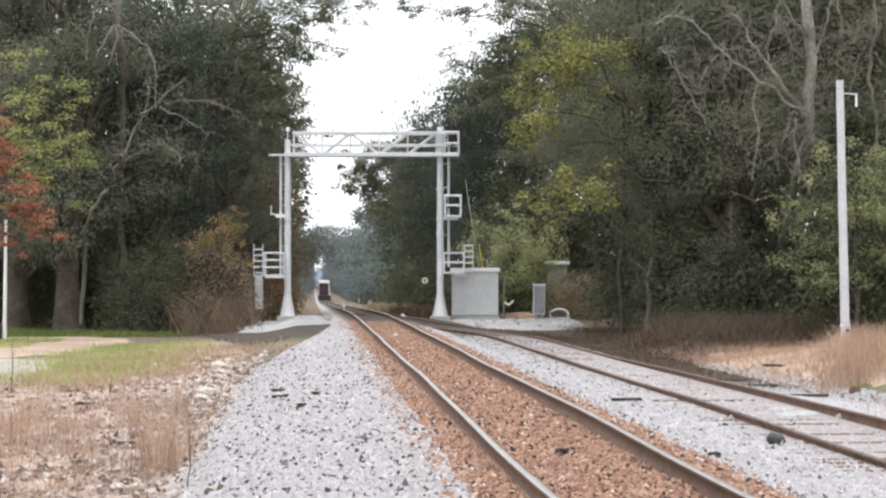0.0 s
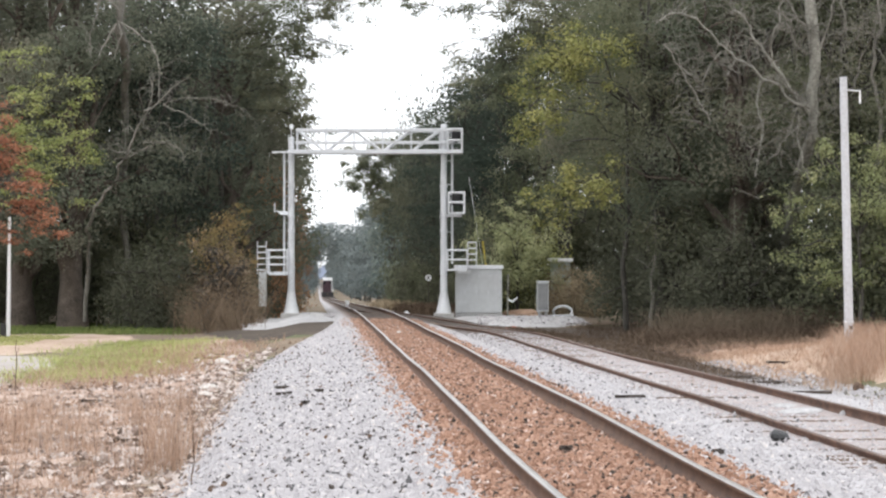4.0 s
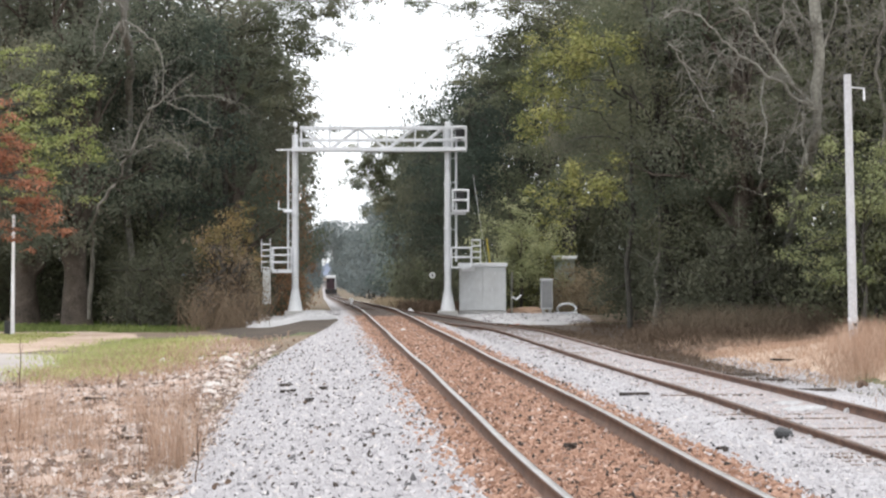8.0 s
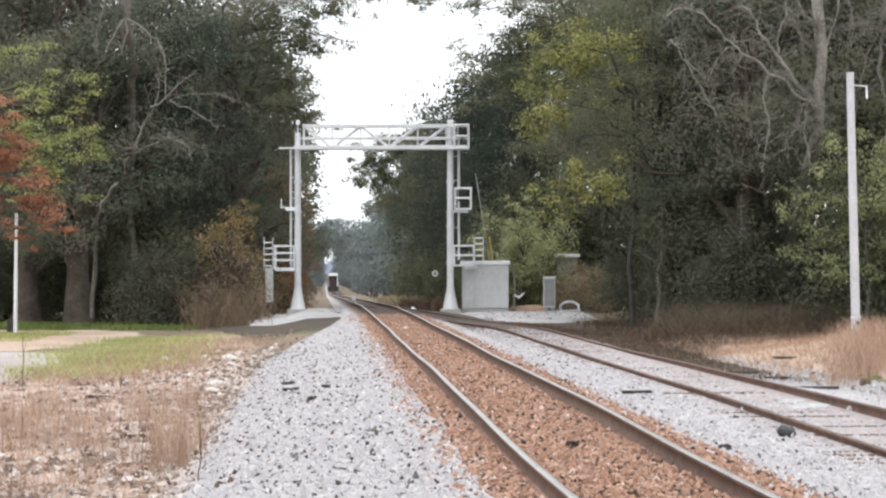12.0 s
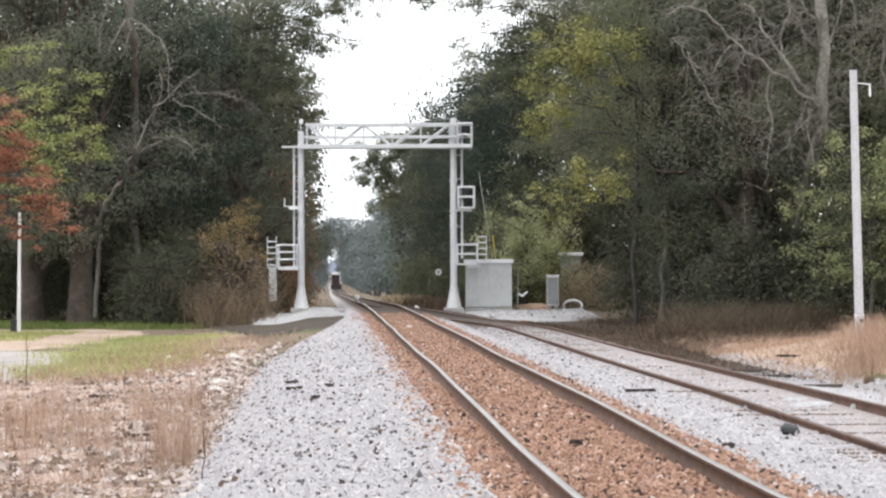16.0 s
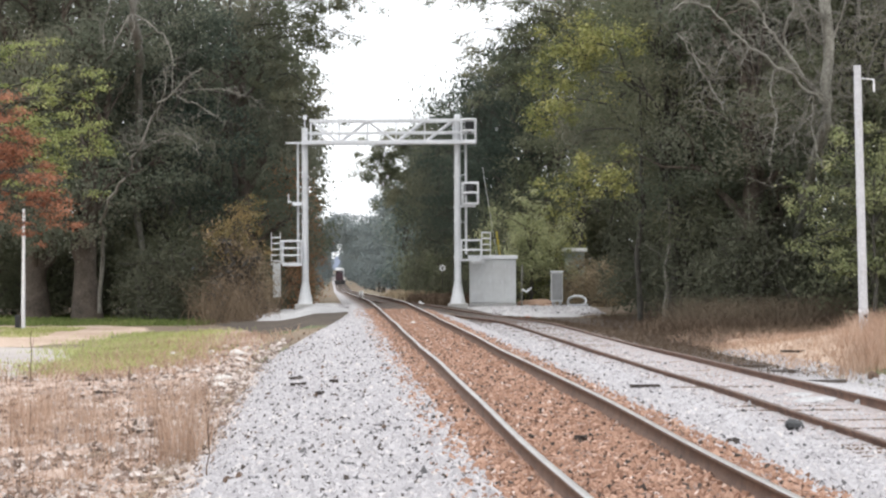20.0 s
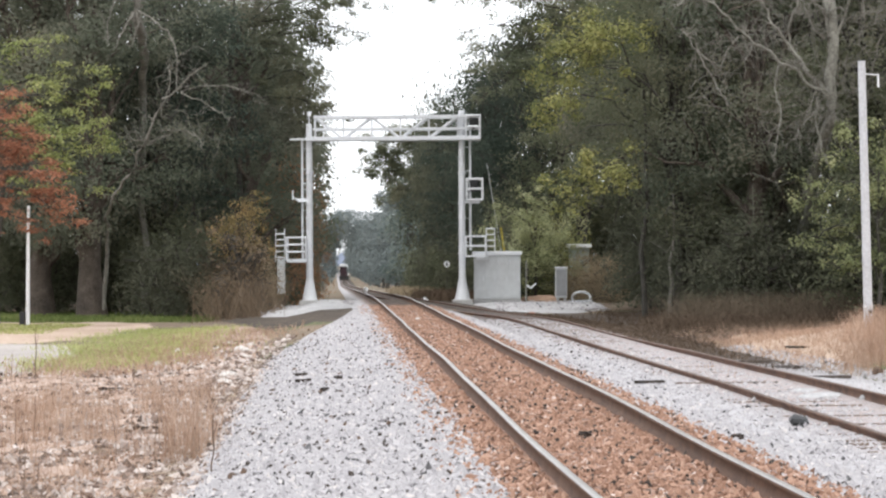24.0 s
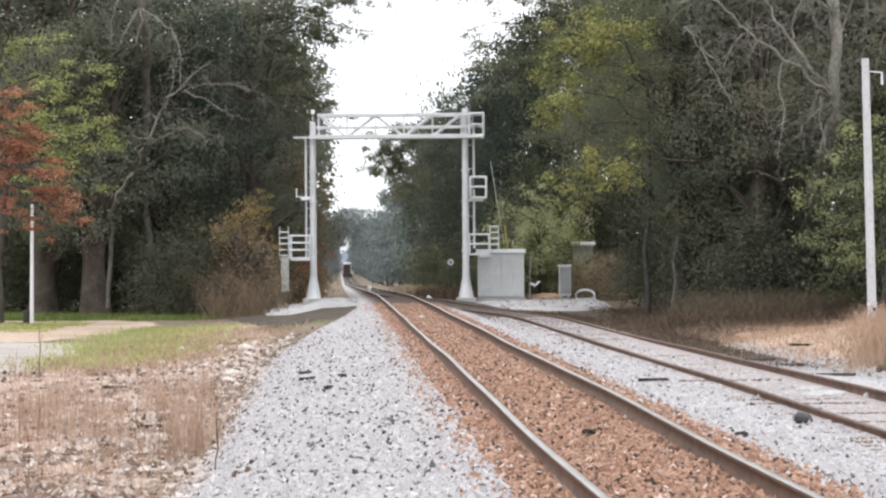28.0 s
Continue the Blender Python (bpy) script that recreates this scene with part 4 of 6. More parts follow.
for x, y, k, s, lab in ((-10.6, 108.5, 6, 0.9, "tan dry bush behind brown brush"), (-10.0, 106, 6, 0.75, "tan dry bush behind brown brush"), (3.3, 118.5, 4, 0.95, "olive bush behind the relay house"), (4.6, 119, 3, 1.1, "yellowing bush behind the relay house"), (5.95, 116.2, 6, 0.66, "tan dry bush before the shed"),
                        (3.6, 124, 4, 1.5, "olive bush behind the relay house"), (14.2, 78.5, 4, 1.35, "olive bush behind the utility pole"), (15.9, 78, 4, 1.3, "olive bush behind the utility pole"), (6.5, 114.5, 6, 0.52, "tan dry brush beside the gravel pad"), (7.3, 113.5, 6, 0.58, "tan dry brush beside the gravel pad"), (5.7, 115.5, 6, 0.46, "tan dry brush beside the gravel pad"), (7.6, 116, 6, 0.62, "tan dry brush beside the gravel pad")):
    put(SHRUBS, k, x, y, rr.uniform(0, 360), s, "roadside_bush", lab, "bush")

bough_tree("dry_leaved_tree", -10.3, 104.5, (3.8, 0.05), [
    ([(-10.2, 4.0), (-10.0, 4.4), (-9.6, 4.3)], 12, 0.3),
    ([(-10.1, 3.6), (-9.6, 3.8), (-9.2, 3.4)], 14, 0.32),
    ([(-10.5, 3.4), (-11.0, 3.7), (-11.4, 3.2)], 14, 0.34),
    ([(-10.4, 2.8), (-10.9, 2.8), (-11.3, 2.3)], 14, 0.36),
    ([(-10.1, 2.6), (-9.7, 2.6), (-9.3, 2.1)], 12, 0.34)], M_LEAF_OCHRE, "small tree with dry ochre leaves above brown brush", 203, 0.10, None, "", 0.9)
bough_tree("shrubby_tree", 3.6, 115.4, (3.4, 0.07), [
    ([(3.2, 4.2), (2.9, 4.9), (3.2, 5.3)], 10, 0.3),
    ([(3.2, 3.6), (2.4, 4.0), (2.0, 4.1)], 14, 0.4),
    ([(3.8, 3.8), (4.4, 4.4), (4.6, 4.9)], 10, 0.32),
    ([(3.4, 2.9), (2.6, 3.0), (2.2, 2.7)], 16, 0.5),
    ([(3.9, 3.0), (4.6, 3.3), (5.1, 3.1)], 16, 0.5),
    ([(3.6, 2.2), (3.0, 2.0), (2.6, 1.7)], 16, 0.5),
    ([(3.9, 2.1), (4.6, 2.1), (5.0, 1.7)], 14, 0.45),
    ([(3.7, 1.4), (3.9, 1.1), (4.1, 0.9)], 12, 0.45)], M_LEAF_BUSH, "light green shrubby tree behind the relay house", 199, 0.10, None, "", 0.8, 1.3)
bough_tree("roadside_tree", 14.0, 76.5, (4.8, 0.07), [
    ([(13.2, 5.2), (12.8, 5.6), (12.6, 5.2)], 12, 0.4),
    ([(13.2, 4.2), (12.4, 4.3), (12.0, 3.6)], 14, 0.42),
    ([(13.0, 2.8), (12.2, 2.6), (11.8, 2.2)], 14, 0.42),
    ([(14.4, 5.0), (14.9, 5.6), (15.4, 5.2)], 18, 0.5),
    ([(14.4, 3.9), (15.2, 4.2), (15.9, 3.8)], 20, 0.5),
    ([(14.0, 2.6), (14.8, 2.6), (15.6, 2.2)], 18, 0.5),
    ([(13.6, 1.8), (13.0, 1.6), (12.6, 1.3)], 12, 0.4)], M_LEAF_MID, "small olive-green tree at the wood's edge", 198, 0.10, None, "", 0.7)

for off, y, s, h in ((5.3, 162, 1.35, 2.5), (5.8, 176, 1.5, 2.6)):
    put(SHRUBS, 0, track_x(y) + off, y, rr.uniform(0, 360), s, "woodland_tree", "slim dark green tree close beside the line", "tree", WOODS, h)
plant("brown_leaved_tree", *SHRUBS[7], -10.3, 148, float(ground_z(-10.3, 148)), 30, 0.8, "slim tree with rust-brown leaves beside the line", "tree", "", 2.3)
plant("brown_leaved_tree", *SHRUBS[7], -10.5, 131, float(ground_z(-10.5, 131)), 30, 1.2, "slim tree with rust-brown leaves beside the line", "tree", "", 1.7)

# depths of the woods: loose-leaf sheet added to close gaps to the sky
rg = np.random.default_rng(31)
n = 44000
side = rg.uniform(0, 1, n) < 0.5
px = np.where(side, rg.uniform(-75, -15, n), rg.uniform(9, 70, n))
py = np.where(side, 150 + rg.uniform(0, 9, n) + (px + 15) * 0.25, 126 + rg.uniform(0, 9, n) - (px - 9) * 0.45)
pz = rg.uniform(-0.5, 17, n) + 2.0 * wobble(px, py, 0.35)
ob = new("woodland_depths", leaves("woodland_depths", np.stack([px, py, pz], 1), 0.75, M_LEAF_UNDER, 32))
tagged(ob, "sheet of loose dark leaves added deep in the woods", "woods", kind="stuff")


# ---- bare pale limbs before the leaves ----
def bare_tree(kind, x, y, limbs, label, seed, bark, fine=0, spread=1.0):
    """limbs: (points, root radius, tip radius); each point is (across, height) over the world's zero,
    with a depth behind the tree's foot where it matters. Side shoots
    and a spray of fine twigs grow from the limbs."""
    rg = np.random.default_rng(seed)
    g = float(ground_z(x, y))
    t = thing(kind, Matrix.Translation((x, y, g)), label, "tree")
    roots = []
    for pts, r0, r1 in limbs:
        p = np.array([(w[0] - x, w[2] if len(w) > 2 else -0.25 * i * (r0 < 0.16), w[1] - g) for i, w in enumerate(pts)], float)
        q = [p[0]]
        for i in range(len(p) - 1):
            q += list(branch_path(rg, p[i], p[i + 1], 0.06 if r0 > 0.16 else 0.14, 5)[1:])
        q = np.array(q)
        roots += [w for w in q if w[2] > 5.0]
        slim = 0.8 if r0 < 0.16 else 1.0
        v, f = tube(q, np.linspace(r0, r1, len(q)) * slim * rg.uniform(0.88, 1.12, len(q)), 8)
        limb = part("limb" if r0 < 0.16 else "trunk", mesh_np("limb", v, f, bark, smooth=True), None, t)
        for k in range(5 if r0 < 0.16 else 2):
            i = rg.integers(len(q) // 3, len(q))
            d = rg.normal(0, 1, 3) * np.array([0.9, 0.5, 0.7])
            v, f = tube(branch_path(rg, q[i], q[i] + d * rg.uniform(0.5, 1.1), 0.3, 5), np.linspace(max(0.012, r1 * 0.7), 0.006, 5), 5)
            part("twig", mesh_np("twig", v, f, M_GREY_BARK, smooth=True), None, limb)
    vs, fs = [], []
    for k in range(fine):
        a = roots[rg.integers(len(roots))]
        d = rg.normal(0, 1, 3) * np.array([1.0, 0.6, 0.8])
        d *= spread * rg.uniform(0.6, 2.0) / (np.linalg.norm(d) + 0.1)
        v, f = tube(branch_path(rg, a, a + d, 0.22, 5), np.linspace(0.014, 0.005, 5), 4)
        o = len(vs)
        vs.extend(v)
        fs.extend([tuple(i + o for i in w) for w in f])
        roots.append(a + d * 0.7)
    tagged(part("twig_spray", mesh_np("twig_spray", vs, fs, M_GREY_BARK, smooth=True), None, t), "", "", "", "stuff")
    return t


bare_tree("bare_sycamore", 12.95, 79, [
    ([(12.95, -0.8, 9), (13.0, 2.5, 8.5), (12.95, 4.6, 5), (12.85, 6.5, 0.3), (12.9, 9.3, 0), (12.75, 13.5, 0)], 0.21, 0.20),
    ([(12.7, 7.4), (12.0, 8.0), (11.4, 8.9), (10.7, 9.7), (10.3, 10.5), (9.9, 10.7)], 0.09, 0.035),
    ([(12.7, 7.3), (12.1, 7.6), (11.0, 8.4), (10.0, 9.1), (9.4, 9.6), (8.4, 10.5), (7.8, 10.6), (7.3, 10.3)], 0.075, 0.025),
    ([(10.1, 9.1), (9.95, 8.8), (9.75, 8.5)], 0.04, 0.02),
    ([(9.6, 9.4), (8.9, 8.2), (8.4, 8.6), (7.5, 9.6)], 0.04, 0.02),
    ([(9.2, 7.0), (8.8, 7.6), (8.3, 8.5), (7.6, 9.5)], 0.05, 0.025),
    ([(11.0, 8.4), (10.8, 7.6), (11.0, 6.6), (10.7, 5.0)], 0.045, 0.02),
    ([(12.7, 4.9), (12.4, 5.4), (12.2, 6.3), (12.2, 7.2)], 0.05, 0.025),
    ([(12.3, 6.8), (11.8, 6.3), (11.5, 5.8)], 0.035, 0.02),
    ([(12.75, 10.0), (12.2, 10.6), (11.6, 11.6)], 0.07, 0.04),
    ([(11.4, 8.9), (11.3, 9.6), (11.6, 10.6), (11.7, 11.6)], 0.06, 0.03),
    ([(12.6, 9.3), (12.2, 9.6), (11.8, 10.4)], 0.045, 0.02),
    ([(12.9, 9.0), (13.3, 10.2), (13.5, 11.6)], 0.06, 0.03)], "bare pale-barked tree before dark woods", 51, M_PALE_BARK, 620, 0.85)
bare_tree("bare_sycamore", 15.6, 80, [
    ([(15.6, -0.8), (15.5, 3.5), (15.3, 6.6), (14.9, 8.6), (15.2, 10.2), (14.8, 13.0)], 0.10, 0.06),
    ([(14.2, 7.0), (14.4, 8.4), (14.8, 9.6), (15.6, 11.4)], 0.05, 0.02),
    ([(14.0, 11.4), (14.1, 10.2), (13.9, 9.2)], 0.04, 0.02)], "slim bare grey tree before dark woods", 55, M_GREY_BARK, 160)
bare_tree("bare_tree", -17.0, 103.5, [
    ([(-17.2, -0.6, 4), (-16.9, 2.6, 3), (-16.4, 4.2, 1.0), (-15.4, 5.6, 0), (-14.5, 7.0), (-14.0, 8.3), (-13.0, 9.4), (-11.6, 10.5)], 0.13, 0.03),
    ([(-14.5, 7.0), (-13.7, 7.4), (-12.8, 7.6), (-12.1, 7.3), (-11.8, 6.6)], 0.05, 0.02),
    ([(-13.0, 9.4), (-12.5, 9.1), (-11.4, 8.6), (-10.7, 8.1)], 0.045, 0.02),
    ([(-13.0, 9.4), (-11.8, 9.7), (-10.2, 9.5), (-9.0, 8.9)], 0.035, 0.015),
    ([(-14.5, 7.2), (-15.1, 7.2), (-15.8, 7.35)], 0.03, 0.015),
    ([(-14.6, 7.0), (-15.1, 6.9), (-15.6, 6.3)], 0.03, 0.015),
    ([(-13.9, 8.3), (-13.5, 9.6), (-13.4, 10.8)], 0.04, 0.015)], "leaning bare grey limbs before dark oaks", 52, M_GREY_BARK, 90, 0.9)
bare_tree("bare_tree", -15.5, 103.8, [
    ([(-15.7, -0.6, 7), (-15.9, 5.0, 7), (-15.6, 9.5, 6), (-15.2, 11.6, 3.5), (-15.1, 12.9, 0.4), (-14.9, 16.0, 0)], 0.17, 0.24),
    ([(-15.1, 13.2), (-15.5, 12.5), (-15.9, 11.5)], 0.08, 0.025),
    ([(-15.1, 13.2), (-14.9, 12.6), (-15.2, 11.5)], 0.06, 0.02),
    ([(-15.0, 13.2), (-14.2, 12.7), (-13.4, 11.9), (-13.1, 11.0), (-13.1, 9.5)], 0.07, 0.03),
    ([(-15.1, 13.8), (-15.5, 14.2), (-16.2, 14.9)], 0.08, 0.04),
    ([(-15.8, 14.4), (-16.1, 13.4), (-16.3, 12.4), (-16.2, 11.5)], 0.05, 0.02)], "tall grey-limbed tree with vines", 53, M_GREY_BARK, 60, 0.8)
# slim stems before the dark of the woods
for x, y, tall, r in ((7.75, 86.5, 5.0, 0.10), (8.7, 86.5, 4.4, 0.04), (10.7, 85, 5.2, 0.035), (9.7, 86, 3.6, 0.03)):
    g = float(ground_z(x, y))
    t = thing("sapling", Matrix.Translation((x, y, g)), "slim grey sapling stem in front of dark woods", "tree", "saplings at the wood's edge")
    rgs = np.random.default_rng(int(x * 10))
    v, f = tube(branch_path(rgs, (0, 0, -0.2), (rgs.uniform(-0.4, 0.4), 0, tall), 0.06, 8), np.linspace(r, r * 0.4, 8), 8)
    part("stem", mesh_np("stem", v, f, M_GREY_BARK, smooth=True), None, t)
    for k in range(5):
        h = tall * rgs.uniform(0.45, 0.95)
        v, f = tube(branch_path(rgs, (0, 0, h), (rgs.uniform(-1, 1), rgs.uniform(-0.5, 0.2), h + rgs.uniform(0.2, 0.9)), 0.2, 5), np.linspace(r * 0.3, 0.006, 5), 5)
        part("twig", mesh_np("twig", v, f, M_GREY_BARK, smooth=True), None, t)


# ---- ground cover ----
def lane(name, rows, mat, label, category, lift=0.012, cols=10, seed=1):
    """A patch between two edges: rows of (y, x_from, x_to), eased, with ragged rims."""
    rg = np.random.default_rng(seed)
    ys = np.array([r[0] for r in rows])
    yy = np.arange(ys[0], ys[-1] + 0.01, 0.6)
    a, b = (np.interp(yy, ys, [r[k] for r in rows]) + rg.normal(0, 0.09, len(yy)) for k in (1, 2))
    t = np.linspace(0, 1, cols)
    X = a[:, None] + (b - a)[:, None] * t
    Y = np.repeat(yy[:, None], cols, 1)
    e = np.clip(np.minimum(yy - yy[0], yy[-1] - yy) / 2.5, 0, 1)
    Z = ground_z(X, Y) - 0.02 + (0.035 + lift + 0.25 * lift * wobble(X, Y, 1.9)) * np.minimum(1, 3 * np.sin(t * math.pi))[None, :] * e[:, None]
    i = (np.arange(len(yy) - 1)[:, None] * cols + np.arange(cols - 1)).ravel()
    ob = new(name, mesh_np(name, np.stack([X.ravel(), Y.ravel(), Z.ravel()], 1), np.stack([i, i + 1, i + cols + 1, i + cols], 1), mat, smooth=True))
    return tagged(ob, label, category, kind="structure")


lane("dirt_drive", [(73, -27, -12.9), (78, -27, -12.3), (84, -27, -11.8), (92, -27, -12.0), (99, -27, -13.6)], M_DIRT, "tan dirt drive curving between grass", "drive", 0.02, 14)
lane("gravel_drive", [(50, -20, -9.9), (56, -20, -10.2), (62, -21, -10.3), (67, -22, -10.9), (73, -22, -12.2)], M_DRIVE, "pale gravel drive beside the line", "drive", 0.03, 12)
lane("gravel_pad", [(95.5, -8.4, -5.8), (98, -8.9, -5.2), (101, -9.3, -4.9), (108, -9.6, -5.4), (115, -9.8, -5.9), (122, -9.6, -6.4)], M_PAD, "pale gravel pad under the signal bridge", "gravel pad", 0.22, 14, 2)
lane("gravel_pad", [(95, 1.9, 4.8), (100, 1.3, 6.2), (110, 0.4, 6.8), (118, -0.4, 6.4)], M_PAD, "pale gravel pad round the relay house", "gravel pad", 0.10, 12, 3)
# Two lanes of darker brown than the ground round them.
lane("dark_verge", [(78, -6.6, -4.4), (83, -8.0, -3.5), (92, -9.6, -3.8), (104, -12.0, -4.6)], M_DARK_GROUND, "dark brown verge", "verge", 0.045, 10, 4)
lane("dark_verge", [(60, 5.6, 6.6), (66, 4.8, 7.2), (70, 4.5, 9.5), (76, 4.2, 12), (84, 4.0, 13), (90, 3.2, 14), (97, 2.6, 14)], M_DARK_GROUND, "dark brown ground at the edge of the woods", "verge", 0.02, 12, 5)
lane("bank_soil", [(15, -9, -2.0), (25, -10.5, -2.7), (35, -11, -3.4), (45, -11.5, -4.1), (58, -9.9, -4.9), (66, -9.4, -5.4), (76, -10.2, -6.6), (86, -10.8, -8.0)], M_BANK, "pinkish-tan stony soil on the bank", "bank", 0.015, 14, 7)
lane("dirt_bank", [(44, 8.6, 14), (48, 8.0, 16), (54, 7.0, 18), (62, 6.8, 19), (68, 7.4, 20), (72, 9.4, 20)], M_DIRT, "tan dirt bank beside the siding", "bank", 0.015, 14, 6)


def cover(name, n, y0, y1, edge0, edge1, mat, label, category, seed, *, height=0.2, width=0.006, lean=0.4, clumps=0, near=True, spread=0.3):
    """Blades over a stretch between two edges given as functions of y."""
    rg = np.random.default_rng(seed)
    y = near_v(n, y0, y1, rg) if near else rg.uniform(y0, y1, n)
    t = rg.uniform(0, 1, n)
    x = edge0(y) + (edge1(y) - edge0(y)) * t
    if clumps:
        k = rg.integers(0, clumps, n)
        x, y = x[k] + rg.normal(0, spread, n), y[k] + rg.normal(0, spread * 1.5, n)
    ob = new(name, blades(name, x, y, ground_z(x, y) - 0.01, height, width, lean, mat, seed + 1))
    return tagged(ob, label, category, kind="stuff")


flat = lambda v: (lambda y: v + 0 * y)
bank = lambda o: (lambda y: track_x(y) + o)
cover("lawn_grass", 20000, 82, 94, flat(-26), flat(-15.4), M_GRASS, "short green lawn beside the drive", "grass", 61, height=0.12, width=0.02, near=False)
cover("wood_edge_grass", 20000, 98, 120, flat(-25), flat(-11.0), M_GRASS_DEEP, "green grass at the foot of the woods", "grass", 63, height=0.22, width=0.02, near=False)
cover("verge_grass", 19000, 55, 84, lambda y: np.interp(y, [52, 60, 70, 90], [-9.4, -9.9, -11.4, -11.3]), lambda y: np.interp(y, [52, 70, 84], [-7.8, -8.6, -9.9]), M_GRASS, "bright green verge grass by the gravel", "grass", 65, height=0.18, width=0.012, clumps=150, spread=1.0)
cover("dry_grass", 12000, 20, 46, bank(-11.5), bank(-4.3), M_STRAW, "dry pinkish-brown grass on the bank", "dry grass", 67, height=0.16, width=0.005, lean=1.2, clumps=420, spread=0.28)
cover("verge_straw", 5000, 50, 78, flat(-10.5), flat(-6.2), M_STRAW, "dry straw among the verge grass", "dry grass", 83, height=0.26, width=0.010, lean=0.7, clumps=260, spread=0.6)
cover("dry_weeds", 1700, 22, 42, bank(-8.6), bank(-4.7), M_STRAW, "tall dry weed stems on the bank", "weeds", 69, height=0.75, width=0.004, lean=0.25, clumps=46, spread=0.2)
cover("fallen_twigs", 2600, 20, 58, bank(-11), bank(-4.2), M_LEAF_BROWN, "fallen brown twigs on the bank", "twigs", 77, height=0.06, width=0.006, lean=6.0)
cover("dry_brush", 800, 97, 106, lambda y: -0.111 * y, lambda y: -0.087 * y, M_LEAF_BROWN, "tall dry brown brush stems", "brush", 79, height=2.2, width=0.010, lean=1.0, clumps=260, near=False, spread=0.5)
cover("wood_foot_brush", 4200, 75, 86, lambda y: 0.085 * y, lambda y: 0.165 * y, M_DARK_WEED, "tall dead brown brush below the woods", "brush", 129, height=0.55, width=0.014, lean=0.9, clumps=260, near=False, spread=0.5)
cover("tall_dead_brush", 11000, 78.5, 85.5, lambda y: 0.098 * y, lambda y: 0.20 * y, M_DEAD_BRUSH, "tall fine dead brush in front of the woods", "brush", 131, height=1.15, width=0.009, lean=1.0, clumps=1600, near=False, spread=0.5)
cover("wood_foot_weeds", 4500, 68, 84, lambda y: 0.105 * y, lambda y: 0.16 * y, M_DARK_WEED, "dead brown weeds at the foot of the woods", "weeds", 121, height=0.28, width=0.012, lean=0.9, clumps=320, near=False, spread=0.6)
rg = np.random.default_rng(127)
n = 9000
y = rg.uniform(44, 94, n)
u = 0.95 + np.abs(rg.normal(0, 1.0, n))
keep = rg.uniform(0, 1, n) < 0.25 + 0.75 * step(46, 60, y)
y, u = y[keep], u[keep]
x = track_x(y) + siding_offset(y) + u
z = np.maximum(ground_z(x, y), np.interp(u, [0, 1.3, 2.3, 3.4, 4.0], [-0.094, -0.10, -0.18, -0.36, -0.6]) + siding_z(y))
ob = new("siding_verge_weeds", blades("siding_verge_weeds", x, y, z - 0.01, 0.13, 0.012, 0.9, M_DARK_WEED, 126))
tagged(ob, "dead brown weeds crowding the siding rail", "weeds", kind="stuff")
cover("far_verge_weeds", 7000, 60, 96, lambda y: 0.06 * y, lambda y: 0.105 * y, M_DARK_WEED, "low dark brown weeds along the siding", "weeds", 81, height=0.25, width=0.012, lean=0.8, clumps=300, near=False, spread=0.4)
cover("lineside_weeds", 3500, 118, 156, bank(2.9), bank(5.6), M_DARK_WEED, "dead brown weeds beside the line", "weeds", 123, height=0.7, width=0.02, lean=0.7, clumps=200, near=False, spread=0.5)
cover("lineside_brush", 4000, 156, 220, bank(2.9), bank(5.4), M_LEAF_TAN, "tan dry brush beside the line", "brush", 85, height=0.8, width=0.02, lean=0.7, clumps=260, near=False, spread=0.5)
cover("bank_grass", 24000, 48, 78, lambda y: np.maximum(track_x(y) + 8.0, 0.098 * y), flat(17), M_STRAW, "tan dry grass on the bank", "dry grass", 71, height=0.2, width=0.009, lean=0.9, clumps=1100, spread=0.4)
cover("bank_weeds", 7000, 46, 60, lambda y: 0.172 * y, lambda y: 0.24 * y, M_STRAW, "tall tan weeds round the utility pole", "weeds", 73, height=0.6, width=0.006, lean=0.5, clumps=110, spread=0.35)

for k, (y, a, n, h) in enumerate(((27, -0.126, 150, 0.95), (28.5, -0.119, 90, 0.8), (30, -0.128, 60, 0.9), (34, -0.17, 70, 0.7), (36, -0.187, 90, 0.8), (25, -0.166, 40, 0.5))):
    cover("weed_tuft", n, y - 0.5, y + 0.5, flat(a * y - 0.26), flat(a * y + 0.26), M_STRAW, "tall tuft of dry rust-brown weeds", "weeds", 90 + 2 * k, height=h, width=0.0045, lean=0.35)
cover("dark_stems", 90, 22, 50, bank(-10), bank(-4.4), M_TIE, "thin dark dead stems on the bank", "weeds", 110, height=0.8, width=0.005, lean=0.15)

rg = np.random.default_rng(47)
n = 170
y = near_v(n, 25, 68, rg)
x = track_x(y) - 4.25 * shoulder(y) - np.abs(rg.normal(0, 0.7, n)) - 0.2
ob = new("edge_rocks", stones("edge_rocks", x, y, ground_z(x, y) + 0.01, 0.085, M_BANK_STONE, 48, True))
tagged(ob, "larger pale rocks along the edge of the stone bed", "rocks", kind="stuff")
n = 260
y = near_v(n, 20, 70, rg)
x = track_x(y) - rg.uniform(1.9, 8.0, n)
ob = new("dark_debris", stones("dark_debris", x, y, np.maximum(ground_z(x, y), bed_height(x - track_x(y)) + track_z(y)) + 0.012, 0.042, M_TIE, 49))
tagged(ob, "dark bits of wood and coal on the stone", "debris", kind="stuff")

n = 2600
y = near_v(n, 14, 60, rg)
u = rg.uniform(-4.2, 4.2, n)
u = np.where((np.abs(np.abs(u) - 0.75) < 0.09), u + 0.25, u)
z = np.where(u < 2.3, bed_height(u), np.interp(u - 4.7, [-2.6, -1.9, -1.3, 1.3], [-0.36, -0.15, -0.098, -0.10]) - 0.48) + 0.006
